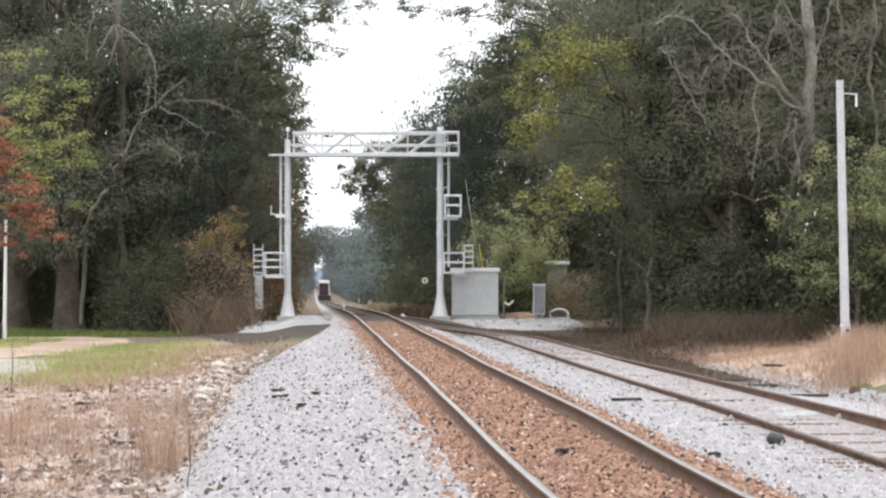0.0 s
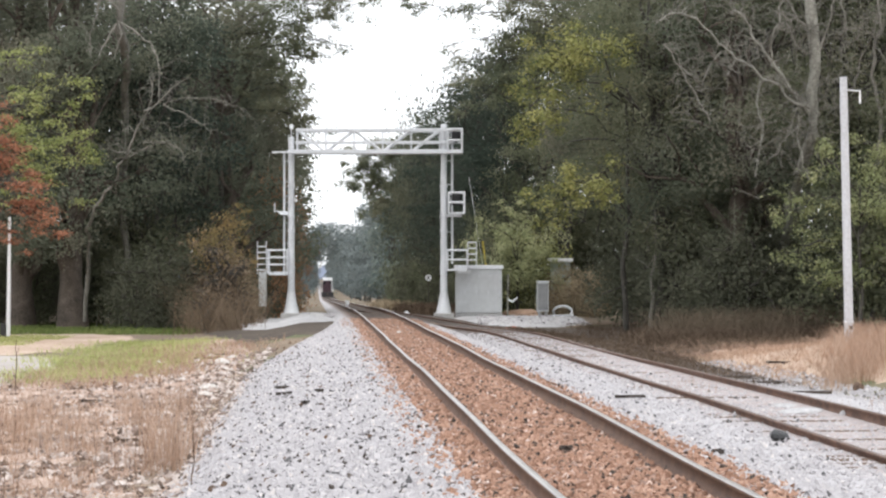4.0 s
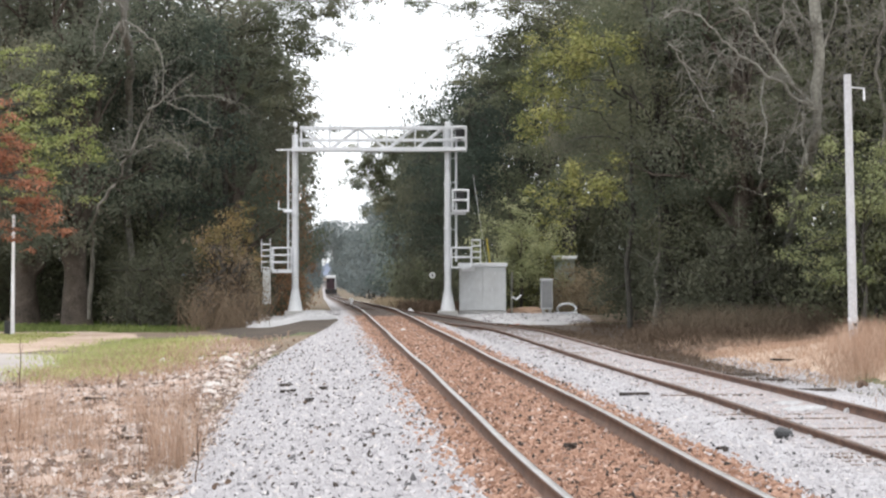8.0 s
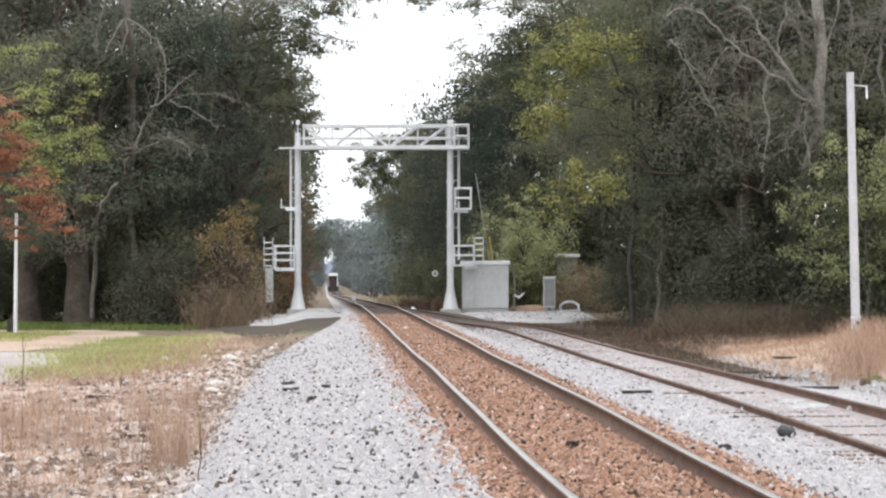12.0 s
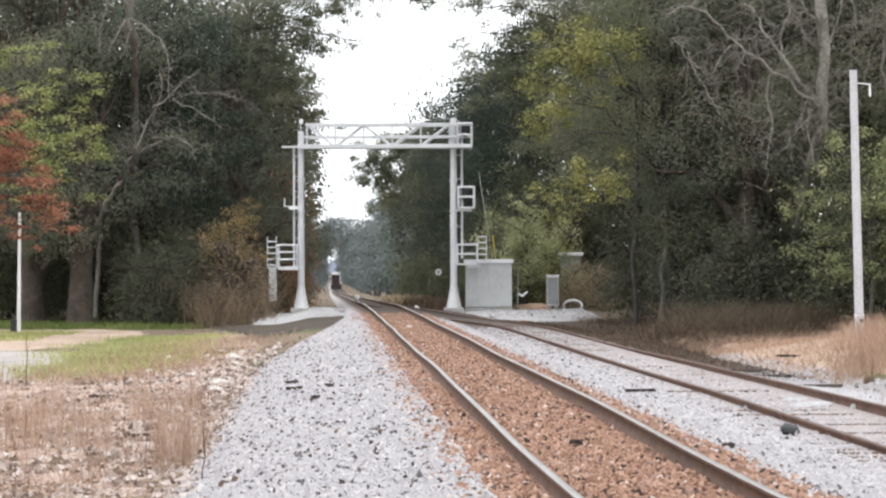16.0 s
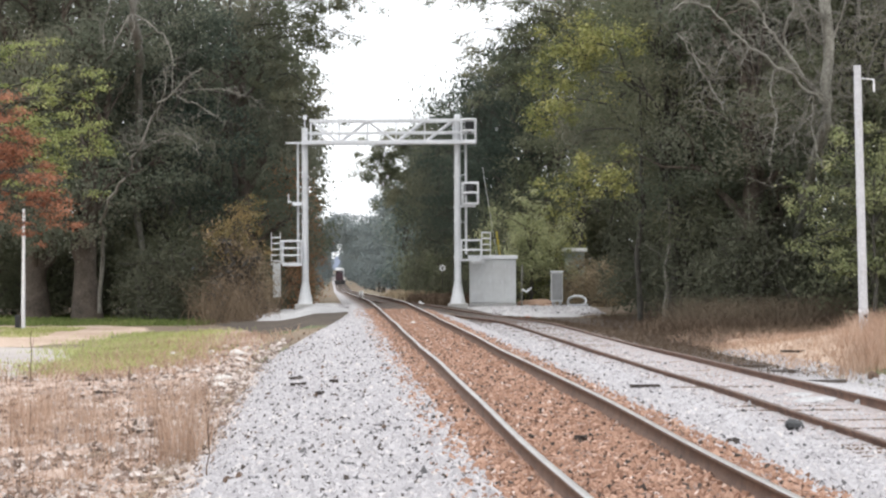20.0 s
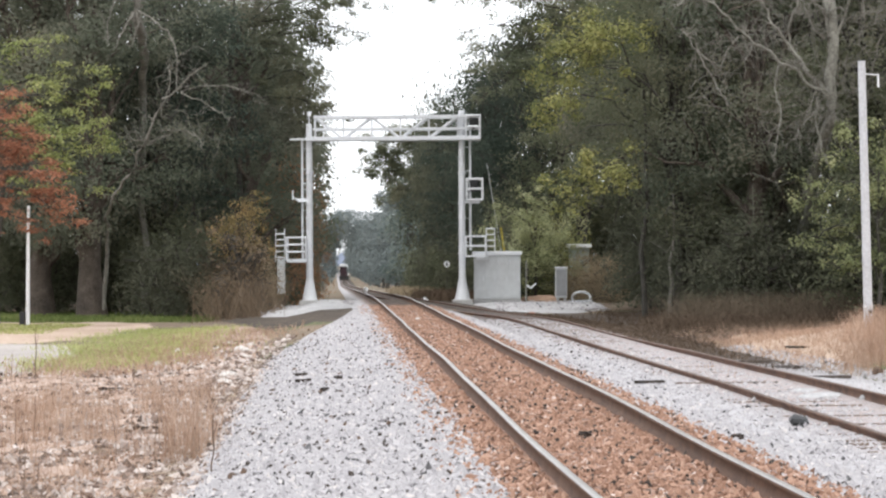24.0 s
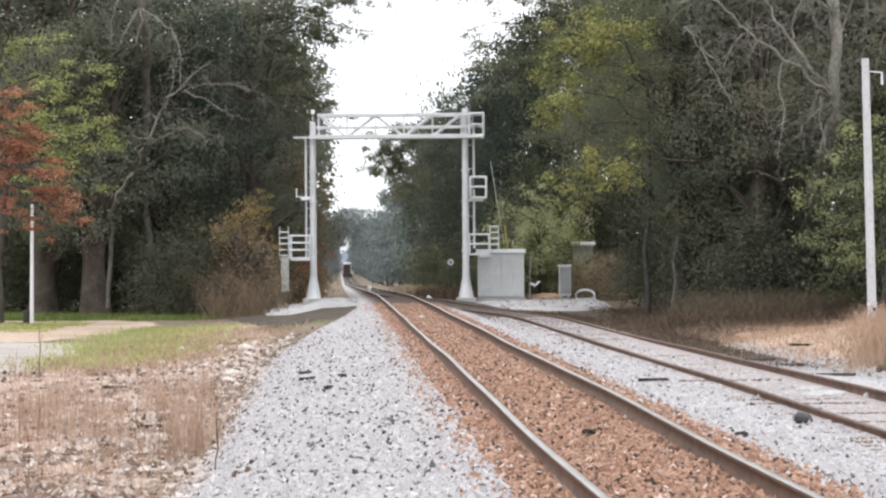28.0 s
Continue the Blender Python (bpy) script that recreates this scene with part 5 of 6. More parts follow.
keep = (z > -0.75) & (u < 1.9) | (u > 2.6)
ob = new("dark_stones", stones("dark_stones", u[keep], y[keep], z[keep] + 0.006, 0.030, M_CHIP, 58))
ob.matrix_basis = ALONG
tagged(ob, "small dark stones and wood chips among the ballast", "stones", kind="stuff")

cover("rail_weeds", 420, 35, 38.5, bank(5.0), bank(6.4), M_STRAW, "tan weeds over the lifted siding rail", "weeds", 116, height=0.34, width=0.006, lean=0.8)
cover("siding_weeds", 260, 26, 52, bank(4.4), bank(7.6), M_STRAW, "thin dry weed stems in the siding", "weeds", 112, height=0.55, width=0.005, lean=0.25, clumps=34, spread=0.15)
cover("siding_tufts", 700, 28, 70, bank(5.6), bank(6.6), M_LEAF_BROWN, "low brown weeds along the siding rail", "weeds", 114, height=0.14, width=0.008, lean=1.0, clumps=60, spread=0.25)

# stones on the pads
rg = np.random.default_rng(45)
for name, n, x0, x1, y0, y1, h in (("pad_stones", 2000, -9.2, -5.4, 100, 120, 0.17), ("relay_pad_stones", 2000, 1.4, 6.2, 97, 116, 0.085)):
    x, y = rg.uniform(x0, x1, n), rg.uniform(y0, y1, n)
    ob = new(name, stones(name, x, y, ground_z(x, y) + h, 0.07, M_STONE, 46))
    tagged(ob, "loose pale stones on the gravel pad", "stones", kind="stuff")

# litter and stones on the bank
rg = np.random.default_rng(41)
n = 12000
y = near_v(n, 20, 62, rg)
x = track_x(y) - rg.uniform(4.0, 11.5, n)
ob = new("bank_litter", leaves("bank_litter", np.stack([x, y, ground_z(x, y) + rg.uniform(0, 0.04, n)], 1), 0.06, M_LITTER, 42))
tagged(ob, "dead leaves and straw over the bank", "leaf litter", kind="stuff")
n = 8000
y = near_v(n, 20, 62, rg)
x = track_x(y) - 3.9 - np.abs(rg.normal(0, 2.6, n))
ob = new("bank_stones", stones("bank_stones", x, y, ground_z(x, y) + 0.015, 0.06, M_BANK_STONE, 43))
tagged(ob, "scattered pale stones on the bank", "stones", kind="stuff")
n = 1300
y = near_v(n, 22, 60, rg)
x = track_x(y) - 4.3 - rg.uniform(0, 6.2, n)
ob = new("bank_clods", stones("bank_clods", x, y, ground_z(x, y) + 0.012, 0.055, M_CLOD, 50, True))
tagged(ob, "flat brown clods and broken slabs on the bank", "clods", kind="stuff")
n = 9000
y = near_v(n, 30, 62, rg)
x = track_x(y) + rg.uniform(6.6, 8.5, n)
ob = new("bank_edge_stones", stones("bank_edge_stones", x, y, ground_z(x, y) + 0.01, 0.05, M_STONE, 44))
tagged(ob, "scattered pale stones at the foot of the bank", "stones", kind="stuff")


# ---- signal bridge over the main line ----
def signal_head(parent, x, y, z, lamps, tall):
    """Black backed signal head with hooded lamps, seen from behind its cage."""
    head = part("signal_head", boxed(x - 0.22, x + 0.22, y - 0.1, y + 0.1, z, z + tall, 0.03), M_BLACK, parent, "black signal head")
    for k in range(lamps):
        zz = z + tall * (k + 0.5) / lamps
        part("hood", rodded((x, y - 0.1, zz), (x, y - 0.32, zz), 0.12, 0.13, 12), M_BLACK, head)
    return head


def cage(parent, x0, x1, y0, y1, z0, z1, rails, name="platform", thick=0.045):
    """Working platform: grating, corner posts and guard rails."""
    p = part(name, boxed(x0, x1, y0, y1, z0 - 0.09, z0, 0.01), M_GALV, parent)
    for x in (x0 + 0.03, x1 - 0.03):
        for y in (y0 + 0.03, y1 - 0.03):
            part("post", rodded((x, y, z0), (x, y, z1), thick, None, 8), M_GALV, p)
    for k in range(rails):
        z = z0 + (z1 - z0) * (k + 1) / rails
        bm = bmesh.new()
        for y in (y0 + 0.03, y1 - 0.03):
            rod(bm, (x0, y, z), (x1, y, z), thick, None, 8)
        for x in (x0 + 0.03, x1 - 0.03):
            rod(bm, (x, y0, z), (x, y1, z), thick, None, 8)
        part("guard_rail", bm, M_GALV, p)
    return p


def ladder(parent, x, y, z0, z1, width=0.38, name="ladder", gap=0.32, thick=0.016):
    l = part(name, rodded((x, y, z0), (x, y, z1), 0.024, None, 8), M_GALV, parent)
    part("stile", rodded((x + width, y, z0), (x + width, y, z1), 0.024, None, 8), M_GALV, l)
    z = z0 + 0.2
    while z < z1:
        part("rung", rodded((x, y, z), (x + width, y, z), thick, None, 6), M_GALV, l)
        z += gap
    return l


def signal_bridge():
    y = 112.0
    b = thing("signal_bridge", pose(-7.70, y, -0.26), "galvanised steel signal bridge spanning the main line", "signal bridge")
    W = 7.56
    for x, top in ((0.0, 8.65), (W, 9.28)):
        post = part("post", rodded((x, 0, 1.0), (x, 0, top), 0.175, 0.15, 16), M_GALV, b)
        foot = bmesh.new()
        rod(foot, (x, 0, -0.04), (x, 0, 0.5), 0.38, 0.27, 16)
        rod(foot, (x, 0, 0.5), (x, 0, 1.05), 0.27, 0.178, 16)
        part("flared_foot", foot, M_GALV, post)
        part("footing", boxed(x - 0.5, x + 0.5, -0.5, 0.5, -0.45, -0.04, 0.03), M_CONCRETE, post, "concrete footing")
        part("cap", rodded((x, 0, top), (x, 0, top + 0.05), 0.16, 0.12, 16), M_GALV, post)
        for z in (2.2, 4.0, 4.7, 6.2):
            part("clamp", rodded((x, 0, z), (x, 0, z + 0.1), 0.20, None, 16), M_GALV, post)
    # twin trusses
    for dy in (-0.34, 0.34):
        for z, r, x0, x1 in ((7.95, 0.10, -0.15, 8.5), (8.42, 0.055, 0.2, 8.45), (9.02, 0.075, 0.25, 8.45)):
            part("chord", boxed(x0, x1, dy - r, dy + r, z - r, z + r, 0.01), M_GALV, b)
        n = 5
        for k in range(n + 1):
            x = 0.3 + (W - 0.5) * k / n
            part("upright", rodded((x, dy, 7.95), (x, dy, 9.02), 0.03, None, 8), M_GALV, b)
            if k < n:
                x2 = 0.3 + (W - 0.5) * (k + 1) / n
                lo, hi = ((x, 7.95), (x2, 9.02)) if k % 2 == 1 or k == 4 else ((x, 9.02), (x2, 7.95))
                part("diagonal", rodded((lo[0], dy, lo[1]), (hi[0], dy, hi[1]), 0.06, None, 8), M_GALV, b)
    walkway = part("walkway", boxed(0.1, 8.5, -0.3, 0.3, 8.02, 8.06, 0.005), M_GALV, b)
    for k in range(9):
        x = 0.4 + 0.9 * k
        part("cross_brace", rodded((x, -0.34, 7.93), (x, 0.34, 7.93), 0.03, None, 6), M_GALV, walkway)
    part("outrigger", boxed(-0.95, 0.1, -0.06, 0.06, 7.90, 7.99, 0.01), M_GALV, b)
    part("camera_mast", rodded((0.0, 0, 8.65), (0.0, 0, 9.25), 0.03, None, 8), M_GALV, b)
    part("mast_lamp", boxed(-0.08, 0.1, -0.1, 0.14, 9.1, 9.32, 0.02), M_WHITE, b, "small white lamp box")
    part("lamp", rodded((5.65, 0, 9.05), (5.65, 0, 9.25), 0.10, 0.06, 12), M_WHITE, b, "small white lamp on the truss")
    # upper cage and signal at the end
    c = cage(b, 7.75, 8.5, -0.5, 0.5, 7.95, 9.05, 2, "upper_cage", 0.055)
    signal_head(b, 8.17, -0.1, 8.35, 2, 0.62)
    # cable pipes with ladder rungs beside each post
    for x, z0, z1 in ((W + 0.42, 2.4, 9.1), (-0.36, 2.0, 7.9)):
        pipe = part("cable_pipe", rodded((x, 0.2, z0), (x, 0.2, z1), 0.06, None, 12), M_GALV, b)
        for k in range(6):
            z = z0 + 0.4 + (z1 - z0 - 0.8) * k / 5
            part("pipe_clamp", boxed(min(x, W if x > 1 else 0.0), max(x, W if x > 1 else 0.0), 0.17, 0.23, z - 0.02, z + 0.02, 0.004), M_GALV, pipe)
    # middle platform
    cage(b, W + 0.22, W + 1.05, -0.4, 0.4, 4.95, 5.92, 2, "platform", 0.055)
    signal_head(b, W + 0.62, -0.05, 5.3, 2, 0.6)
    part("bracket", boxed(W + 0.1, W + 0.9, -0.06, 0.06, 4.72, 4.86, 0.01), M_GALV, b)
    # small bracket with lamp on the other post
    part("bracket", boxed(-0.62, -0.12, -0.05, 0.05, 4.88, 5.02, 0.01), M_GALV, b)
    part("bracket_plate", boxed(-0.55, -0.12, -0.2, 0.2, 4.83, 4.88, 0.01), M_GALV, b)
    part("bracket_lamp", rodded((-0.82, 0, 4.95), (-0.82, 0, 5.42), 0.035, None, 8), M_WHITE, b)
    part("bracket_arm", rodded((-0.82, 0, 5.05), (-0.5, 0, 4.95), 0.03, None, 8), M_GALV, b)
    # lower platforms with ladders up to them
    cage(b, -1.15, -0.14, -0.45, 0.45, 2.02, 3.08, 3)
    part("platform_apron", boxed(-1.1, -0.14, -0.47, 0.47, 1.84, 1.93, 0.01), M_GALV, b)
    ladder(b, -1.66, -0.2, 1.9, 3.52, 0.44, "ladder", 0.29, 0.034)
    part("cable_box", boxed(-1.60, -1.22, -0.22, 0.12, 0.3, 2.02, 0.02), M_CABINET, b, "narrow grey cable box")
    cage(b, W + 0.16, W + 1.2, -0.45, 0.45, 2.15, 3.08, 2)
    ladder(b, W + 1.20, -0.2, 2.1, 3.5, 0.42, "ladder", 0.29, 0.034)
    return b


signal_bridge()


def relay_house():
    h = thing("relay_house", pose(0.40, 112.6, -0.42, 0, 0, 0), "ribbed grey aluminium relay house with a white lid", "equipment cabinet")
    part("plinth", boxed(0.02, 2.38, 0.05, 1.85, -0.35, 0.10, 0.02), M_CONCRETE, h)
    body = part("body", boxed(0.04, 2.36, 0.06, 1.84, 0.12, 2.30, 0.02), M_CABINET, h)
    part("lid", boxed(-0.04, 2.44, -0.04, 1.94, 2.30, 2.50, 0.03), M_WHITE, h, "white overhanging lid")
    for k in range(4):
        x = 0.06 + 0.58 * k
        door = part("door", boxed(x + 0.015, x + 0.555, 0.035, 0.06, 0.2, 2.24, 0.006), M_CABINET, h)
        part("handle", boxed(x + 0.44, x + 0.47, 0.0, 0.035, 1.05, 1.25, 0.006), M_GALV, door)
        part("hinge", rodded((x + 0.02, 0.03, 1.9), (x + 0.02, 0.03, 2.05), 0.012, None, 6), M_GALV, door)
    part("notice", boxed(0.16, 0.80, -0.03, 0.034, 2.08, 2.27, 0.01), M_WHITE, h, "white notice plate")
    return h


relay_house()


def small_case():
    c = thing("signal_case", pose(4.44, 111, -0.32), "narrow grey signal equipment case", "equipment cabinet")
    part("body", boxed(0, 0.58, 0, 0.6, 0.1, 1.55, 0.02), M_CABINET, c)
    part("lid", boxed(-0.03, 0.61, -0.04, 0.64, 1.55, 1.61, 0.02), M_WHITE, c)
    # Door darker than the body: the shade on the front is in its colour.
    part("door", boxed(0.04, 0.54, -0.025, 0.0, 0.18, 1.48, 0.006), M_CASE_SHADED, c)
    part("leg", boxed(0.05, 0.2, 0.1, 0.5, -0.3, 0.1, 0.01), M_CONCRETE, c)
    part("leg", boxed(0.38, 0.53, 0.1, 0.5, -0.3, 0.1, 0.01), M_CONCRETE, c)
    return c


small_case()


def utility_pole():
    y = 56.0
    p = thing("utility_pole", Matrix.Translation((9.97, y, float(ground_z(9.97, y)))) @ pose(0, 0, 0, 0, -1.13, 0), "weathered grey wooden utility pole on a dry bank", "utility pole")
    h = 1.65 + 0.087 * y - float(ground_z(9.97, y))
    bm = bmesh.new()
    rod(bm, (0, 0, -0.4), (0, 0, h), 0.115, 0.092, 18)
    part("shaft", bm, M_POLE, p)
    part("cap", rodded((0, 0, h), (0, 0, h + 0.02), 0.097, 0.09, 18), M_BLACK, p, "dark cap")
    part("pipe_cover", boxed(-0.035, 0.075, -0.16, -0.09, -0.1, 0.62, 0.01), M_POLE, p)
    part("strap", rodded((0, 0, 0.5), (0, 0, 0.56), 0.125, None, 18), M_GALV, p)
    part("tag", boxed(-0.02, 0.06, -0.185, -0.165, 0.36, 0.44, 0.003), M_BLACK, p)
    part("bracket", rodded((0.08, 0, h - 0.32), (0.42, 0, h - 0.36), 0.015, None, 6), M_GALV, p)
    part("insulator", rodded((0.40, 0, h - 0.66), (0.40, 0, h - 0.34), 0.028, 0.02, 10), M_WHITE, p, "white insulator rod")
    bm = bmesh.new()
    for k in range(10):
        a, b = k / 10, (k + 1) / 10
        q = lambda t: (0.42 + 14 * t, -0.5 * t, h - 0.36 - 1.2 * t + 1.5 * t * t * 0.3)
        rod(bm, q(a), q(b), 0.007, None, 5)
    part("wire", bm, M_BLACK, p)
    return p


utility_pole()


def white_marker():
    y = 91.0
    p = thing("marker_post", Matrix.Translation((-17.65, y, float(ground_z(-17.65, y)))), "slim white post with a dark base on grass", "post")
    part("shaft", rodded((0, 0, 0.1), (0.05, 0, 4.9), 0.085, 0.06, 12), M_WHITE, p)
    part("base", boxed(-0.32, -0.1, -0.1, 0.1, -0.2, 0.62, 0.02), M_BLACK, p, "dark stake beside the post")
    return p


white_marker()


# ---- small things by the line ----
def disc_sign():
    y = 132.0
    x = -1.06
    g = float(ground_z(x, y))
    s = thing("disc_sign", Matrix.Translation((x, y, g)), "round white lineside sign on a thin post", "sign")
    part("post", rodded((0, 0, -0.2), (0, 0, 1.6 - g), 0.022, None, 8), M_BARK, s)
    part("disc", rodded((0, -0.03, 1.42 - g), (0, -0.01, 1.42 - g), 0.185, None, 24), M_WHITE, s, "white disc")
    part("mark", boxed(-0.045, 0.045, -0.05, -0.032, 1.33 - g, 1.51 - g, 0.004), M_BLACK, s, "dark bar on the disc")


disc_sign()


def marker(x, y, h, r, label):
    g = float(ground_z(x, y))
    s = thing("switch_marker", Matrix.Translation((x, y, g)), label, "marker")
    part("post", rodded((0, 0, -0.2), (0, 0, h), r, r * 0.8, 10), M_WHITE, s)
    part("base", boxed(-r * 3, r * 3, -r * 2, r * 2, -0.1, 0.28, 0.03), M_WHITE, s)
    part("head", rodded((0, 0, h), (0, 0, h + r * 2.5), r * 1.6, r * 1.2, 12), M_WHITE, s)


marker(-2.02, 113, 0.22, 0.06, "small white switch marker beside the line")
marker(-6.95, 158, 0.55, 0.10, "short white post beside the line")


def lump(name, x, y, z, sx, sy, sz, mat, label, category, seed, sub=2):
    """An irregular rounded lump."""
    rg = np.random.default_rng(seed)
    bm = bmesh.new()
    bmesh.ops.create_icosphere(bm, subdivisions=sub, radius=1.0)
    for v in bm.verts:
        k = 1 + 0.22 * math.sin(v.co.x * 3.1 + seed) * math.cos(v.co.y * 2.7 + seed) + rg.uniform(-0.07, 0.07)
        v.co = Vector((v.co.x * sx * k, v.co.y * sy * k, max(v.co.z, -0.5) * sz * k + sz * 0.45))
    me = bpy.data.meshes.new(name)
    bm.to_mesh(me)
    bm.free()
    me.materials.append(mat)
    ob = new(name, me)
    ob.matrix_basis = Matrix.Translation((x, y, z)) @ pose(0, 0, 0, 0, 0, seed * 37 % 360)
    return tagged(ob, label, category)


def bed_z(x, y):
    u = float(x - track_x(y))
    c = float(siding_offset(y))
    a = float(bed_height(u)) + float(track_z(y)) if u < 2.6 else -9
    b = float(np.interp(u - c, [-2.6, -1.9, -1.3, 1.3, 2.3, 3.4], [-0.36, -0.15, -0.098, -0.10, -0.18, -0.36])) + float(siding_z(y)) if u > c - 2.6 else -9
    return max(a, b, float(ground_z(x, y)))


def on_ray(ax, dy):
    """Where the sight line (across, down per metre) meets the stone bed."""
    y = 12.0
    while y < 130 and EYE - dy * y > bed_z(ax * y, y):
        y += 0.05
    return ax * y, y, bed_z(ax * y, y)


def sight(x, y):
    return on_ray(x / 4000.0, y / 4000.0)


x, y, z = sight(586, 296)
lump("black_lump", x, y, z, 0.14, 0.12, 0.10, M_BLACK, "black rounded lump on pale stone", "debris", 3)
x, y, z = sight(-414, 386)
lump("dark_rock", x, y, z, 0.055, 0.05, 0.045, M_TIE, "dark brown rock on pale stone", "rock", 4)
for k, (a, b, s) in enumerate(((-519, 384, 0.05), (-494, 380, 0.065), (-440, 158, 0.14), (-398, 162, 0.22), (-420, 206, 0.16), (-390, 172, 0.12), (-543, 186, 0.14), (-506, 162, 0.16), (-427, 217, 0.13), (-421, 149, 0.15), (-470, 190, 0.1), (-380, 150, 0.12), (-84, 105, 0.09), (-330, 82, 0.3))):
    x, y, z = sight(a, b)
    lump("white_rock", x, y, z + 0.06 * s, s * 1.5, s * 0.85, s * 0.55, M_ROCK, "pale rock lying by the railway", "rock", 10 + k)
for k, (a, b, sx, sz) in enumerate(((631, 246, 0.42, 0.07), (721, 254, 0.26, 0.12), (600, 236, 0.3, 0.05))):
    x, y, z = sight(a, b)
    lump("gravel_mound", x, y, z - 0.02, sx, sx * 0.8, sz, M_PAD, "low mound of pale gravel in the siding", "gravel mound", 40 + k, 3)
lump("dirt_mound", 3.75, 114.6, float(ground_z(3.75, 114.6)), 1.5, 0.8, 0.30, M_RED_DIRT, "low mound of reddish-tan dirt behind the relay house", "dirt mound", 47, 3)
x, y, z = sight(728, 208)
lump("brown_clump", x, y, z, 0.14, 0.12, 0.12, M_TIE, "dark brown dead clump on pale stone", "debris", 6)
for k, (a, b, s) in enumerate(((118, 97, 0.16), (132, 99, 0.12), (106, 98, 0.10))):
    x, y, z = sight(a, b)
    lump("red_rubble", x, y, z, s, s * 0.8, s * 0.5, M_RED_BITS, "red brick rubble beside the siding", "debris", 30 + k)


def plank(a, b, length, wide, turn, label):
    x, y, z = sight(a, b)
    bm = boxed(-length / 2, length / 2, -wide / 2, wide / 2, 0, 0.05, 0.008)
    rg = random.Random(int(a))
    for v in bm.verts:
        v.co += Vector((rg.uniform(-0.03, 0.03), rg.uniform(-0.015, 0.015), rg.uniform(-0.006, 0.01)))
    me = bpy.data.meshes.new("plank")
    bm.to_mesh(me)
    bm.free()
    me.materials.append(M_CHIP)
    ob = new("plank", me)
    ob.matrix_basis = Matrix.Translation((x, y, z + 0.012)) @ pose(0, 0, 0, 0, rg.uniform(-2, 2), turn)
    tagged(ob, label, "plank")


plank(324, 221, 0.52, 0.10, -4, "dark broken board on pale stone")
plank(-292, 205, 0.20, 0.07, 12, "dark piece of broken tie on stone")
plank(-288, 216, 0.24, 0.08, 10, "dark piece of broken tie on stone")
plank(-226, 211, 0.12, 0.07, 40, "dark piece of broken tie on stone")
plank(-250, 232, 0.12, 0.08, 70, "dark piece of broken tie on stone")
plank(-628, 228, 0.5, 0.10, -12, "dark rotten log on the stony bank")
plank(-560, 300, 0.2, 0.06, 20, "dark rotten chip on the stony bank")
plank(-424, 152, 0.7, 0.2, 25, "grey broken board on the bank")
plank(-405, 145, 0.5, 0.16, -20, "grey broken board on the bank")
plank(210, 315, 0.09, 0.05, 15, "dark piece of broken tie on stone")
plank(480, 322, 0.10, 0.05, 30, "dark piece of broken tie on stone")
plank(600, 160, 0.9, 0.2, 10, "grey broken board on the bank")
plank(560, 196, 0.7, 0.14, 5, "old plank beside the siding")
plank(640, 214, 0.8, 0.16, -8, "old plank beside the siding")
plank(500, 186, 0.9, 0.14, 3, "old plank beside the siding")


def dead_stem(a, b, tall, r):
    x, y, z = sight(a, b)
    rg = np.random.default_rng(int(abs(a)))
    s = thing("dead_stem", Matrix.Translation((x, y, z - 0.03)), "thin dark dead weed stem standing on the bank", "weed")
    v, f = tube(branch_path(rg, (0, 0, 0), (0.03, 0.0, tall), 0.05, 6), np.linspace(r, r * 0.5, 6), 6)
    part("stem", mesh_np("stem", v, f, M_TIE, smooth=True), None, s)
    v, f = tube(branch_path(rg, (0.015, 0, tall * 0.6), (0.07, 0.02, tall * 0.85), 0.1, 4), np.linspace(r * 0.5, r * 0.25, 4), 5)
    part("side_shoot", mesh_np("side_shoot", v, f, M_TIE, smooth=True), None, s)


dead_stem(-452, 376, 0.66, 0.010)
dead_stem(-766, 330, 0.75, 0.008)
dead_stem(-763, 200, 1.1, 0.014)
dead_stem(-590, 218, 0.55, 0.010)


def hoop():
    """White bent pipe hoop and pale rubble by the signal case."""
    x, y = 5.75, 112
    t = thing("pipe_hoop", Matrix.Translation((x, y, float(ground_z(x, y)) + 0.12)), "white bent pipe hoop lying on gravel", "pipe")
    pts = [(0.46 * math.cos(a), 0.1 * math.sin(a * 2), 0.25 + 0.26 * math.sin(a)) for a in np.linspace(-0.5, math.pi + 0.5, 16)]
    v, f = tube(pts, [0.06] * 16, 8)
    part("hoop", mesh_np("hoop", v, f, M_WHITE, smooth=True), None, t)
    part("end_pipe", rodded((-0.5, 0.1, 0.04), (0.55, 0.0, 0.06), 0.05, None, 8), M_WHITE, t)


hoop()


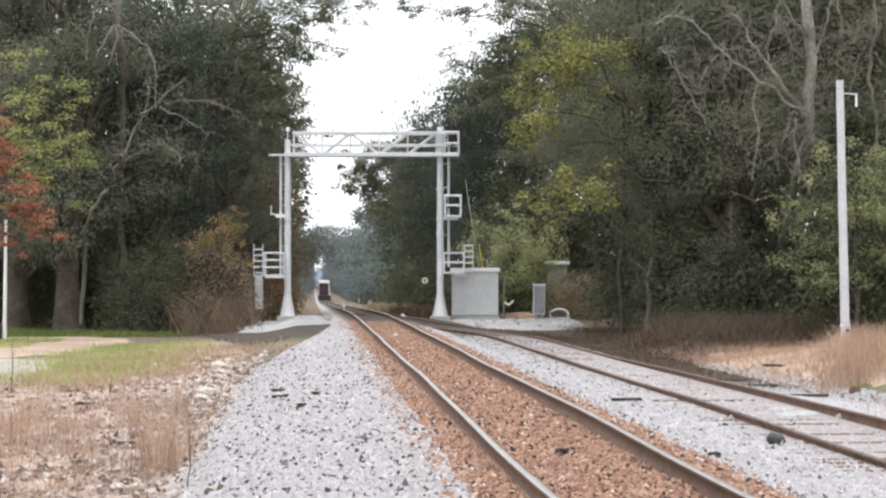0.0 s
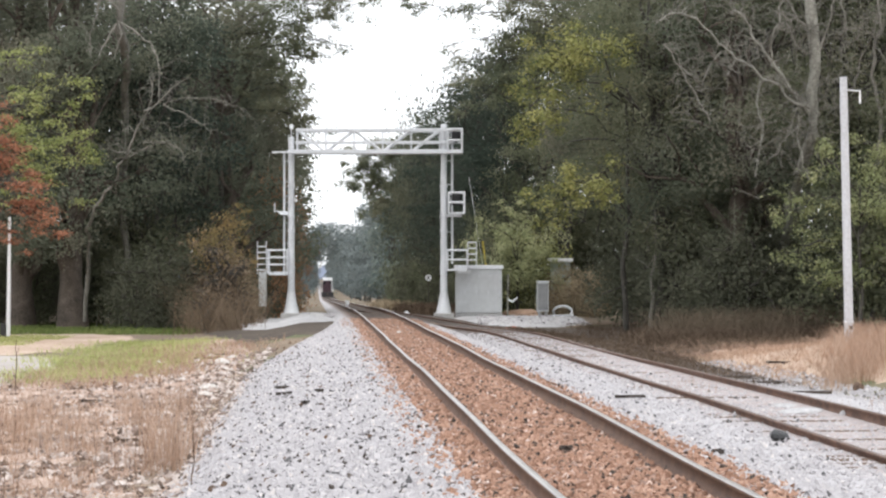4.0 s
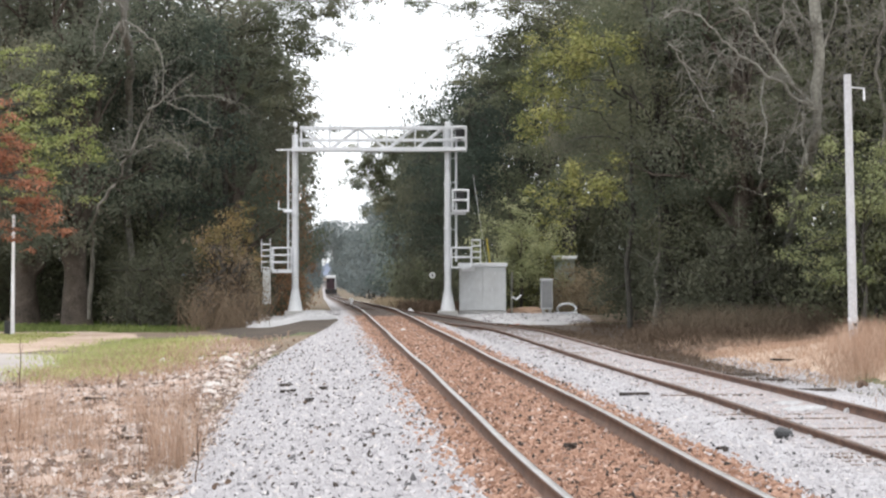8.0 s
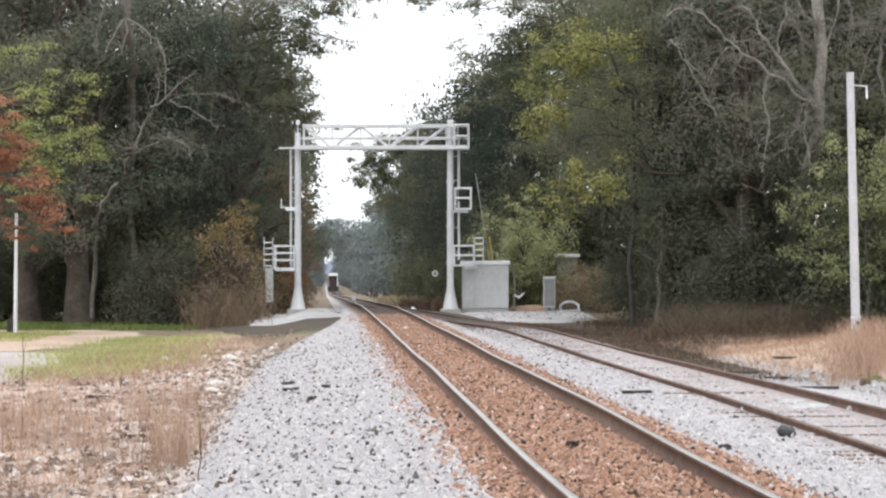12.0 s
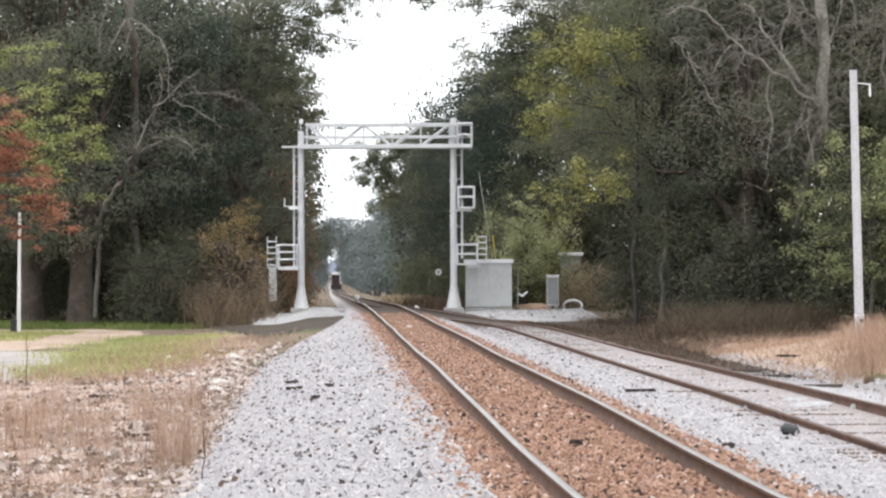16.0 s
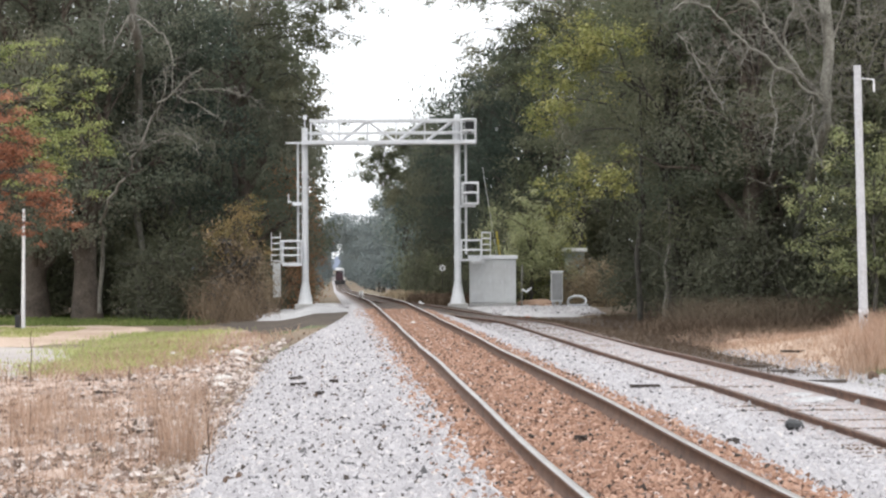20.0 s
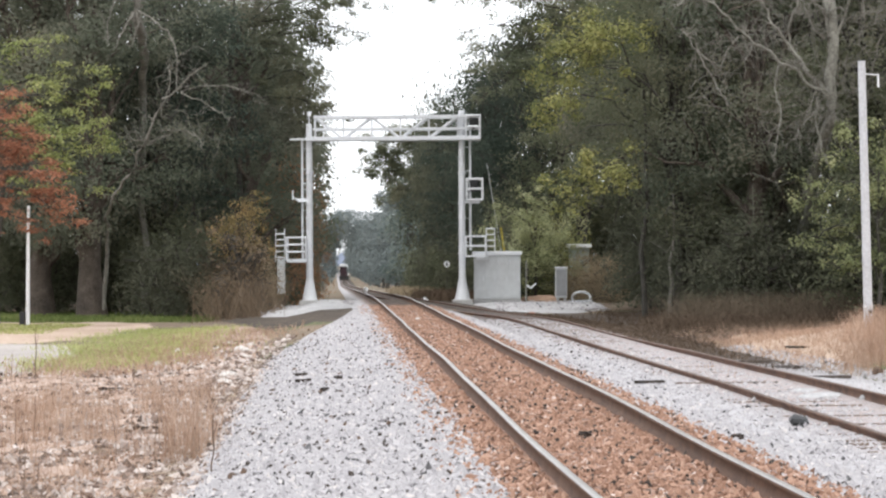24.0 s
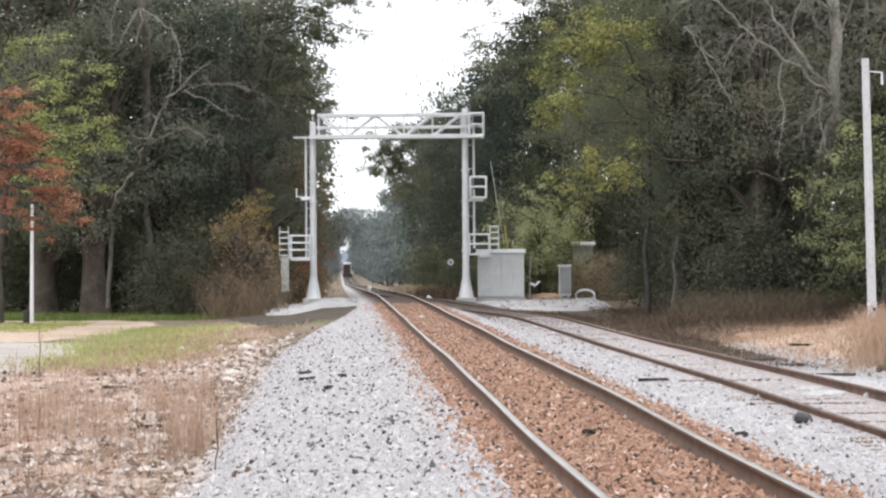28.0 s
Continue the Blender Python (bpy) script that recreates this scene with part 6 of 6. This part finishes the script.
def guy_guard():
    """Yellow guard on a slanting wire and a pale bent pipe behind the relay house."""
    t = thing("guy_wire", Matrix.Translation((1.75, 115.5, float(ground_z(1.75, 115.5)))), "slanting guy wire with a yellow plastic guard", "guy wire")
    part("wire", rodded((0.55, 0, -0.2), (-0.6, 0.6, 7.2), 0.012, None, 6), M_GALV, t)
    part("guard", rodded((0.34, 0.1, 2.1), (0.10, 0.2, 3.9), 0.045, None, 10), M_YELLOW, t, "yellow guard tube")
    s = thing("bent_pipe", Matrix.Translation((3.05, 113, float(ground_z(3.05, 113)))), "pale bent pipe standing in gravel", "pipe")
    pts = [(0, 0, -0.1), (0, 0, 0.9), (0.02, 0, 2.2)]
    v, f = tube(pts, [0.045] * 3, 8)
    part("stem", mesh_np("stem", v, f, M_PALE_BARK, smooth=True), None, s)
    v, f = tube([(0.0, 0, 0.95), (0.25, 0, 0.82), (0.5, 0, 1.05)], [0.06, 0.06, 0.04], 8)
    part("branch", mesh_np("branch", v, f, M_WHITE, smooth=True), None, s)


guy_guard()


def shed():
    x, y = 5.95, 117.5
    s = thing("shed", Matrix.Translation((x, y, float(ground_z(x, y)))), "small grey-green shed with a white roof edge", "shed")
    part("wall", boxed(-0.5, 0.5, 0, 1.8, -0.2, 2.85, 0.02), M_SHED, s)
    part("roof", boxed(-0.62, 0.62, -0.2, 2.0, 2.85, 3.03, 0.03), M_WHITE, s, "white sheet roof")
    part("door", boxed(-0.35, 0.4, -0.03, 0.0, -0.1, 1.95, 0.01), M_SHED, s)


shed()

# ---- locomotive, far down the line ----
def locomotive():
    t = thing("locomotive", pose(0, 0, 0), "dark maroon diesel locomotive with a white cab roof", "locomotive")
    part("frame", boxed(-1.5, 1.5, -8.5, 8.5, 0.95, 1.35, 0.05), M_BLACK, t)
    part("hood", boxed(-0.95, 0.95, -5.5, 7.8, 1.35, 4.1, 0.12), M_TRAIN, t)
    cab = part("cab", boxed(-1.12, 1.12, -8.0, -5.4, 1.35, 4.15, 0.10), M_TRAIN, t)
    part("roof", boxed(-1.16, 1.16, -8.15, -5.3, 4.12, 4.8, 0.12), M_WHITE, cab, "white cab roof")
    for x in (-0.75, 0.75):
        part("window", boxed(x - 0.26, x + 0.26, -8.03, -7.98, 3.2, 3.9, 0.02), M_GLASS, cab, "dark glass")
    part("nose_door", boxed(-0.36, 0.36, -8.04, -7.99, 1.5, 3.05, 0.02), M_TRAIN, cab)
    part("pilot", boxed(-1.4, 1.4, -8.9, -8.5, 0.25, 1.35, 0.06), M_BLACK, t)
    part("coupler", boxed(-0.15, 0.15, -9.35, -8.9, 0.7, 1.0, 0.04), M_RAIL, t)
    part("fuel_tank", boxed(-1.3, 1.3, -2.2, 2.2, 0.35, 0.98, 0.12), M_BLACK, t)
    for y in (-5.6, 5.6):
        bogie = part("bogie", boxed(-1.2, 1.2, y - 2.1, y + 2.1, 0.55, 0.95, 0.06), M_BLACK, t)
        for dy in (-1.5, 0, 1.5):
            for x in (-0.75, 0.75):
                part("wheel", rodded((x - 0.07, y + dy, 0.5), (x + 0.07, y + dy, 0.5), 0.5, None, 24), M_RAIL, bogie)
    for x in (-1.4, 1.4):
        part("handrail", rodded((x, -8.6, 1.35), (x, -8.6, 2.4), 0.03, None, 8), M_WHITE, t)
        part("walkway_rail", rodded((x, -5.2, 2.4), (x, 8.2, 2.4), 0.025, None, 8), M_WHITE, t)
    part("corner_panel", boxed(0.98, 1.14, -8.04, -7.96, 1.5, 4.1, 0.02), M_WHITE, t, "white corner panel")
    for x in (-0.25, 0.25):
        part("lamp", rodded((x, -8.14, 4.42), (x, -8.05, 4.42), 0.13, None, 14), M_WHITE, t)
    part("exhaust_stack", rodded((0, 1, 4.1), (0, 1, 4.5), 0.25, 0.22, 14), M_BLACK, t)
    return t


LOCO = locomotive()


def motions():
    rows = []
    for k in range(15):
        t = 2.0 * k
        y = 520 + (690 - 520) * (t / 28.0)
        zz = float(track_z(y))
        tilt = math.degrees(math.atan((float(track_z(y + 6)) - float(track_z(y - 6))) / 12))
        rows.append((t, pose(track_x(y), y, zz, tilt, 0, math.degrees(math.atan(SLOPE)))))
    walk(LOCO, rows)


motions()
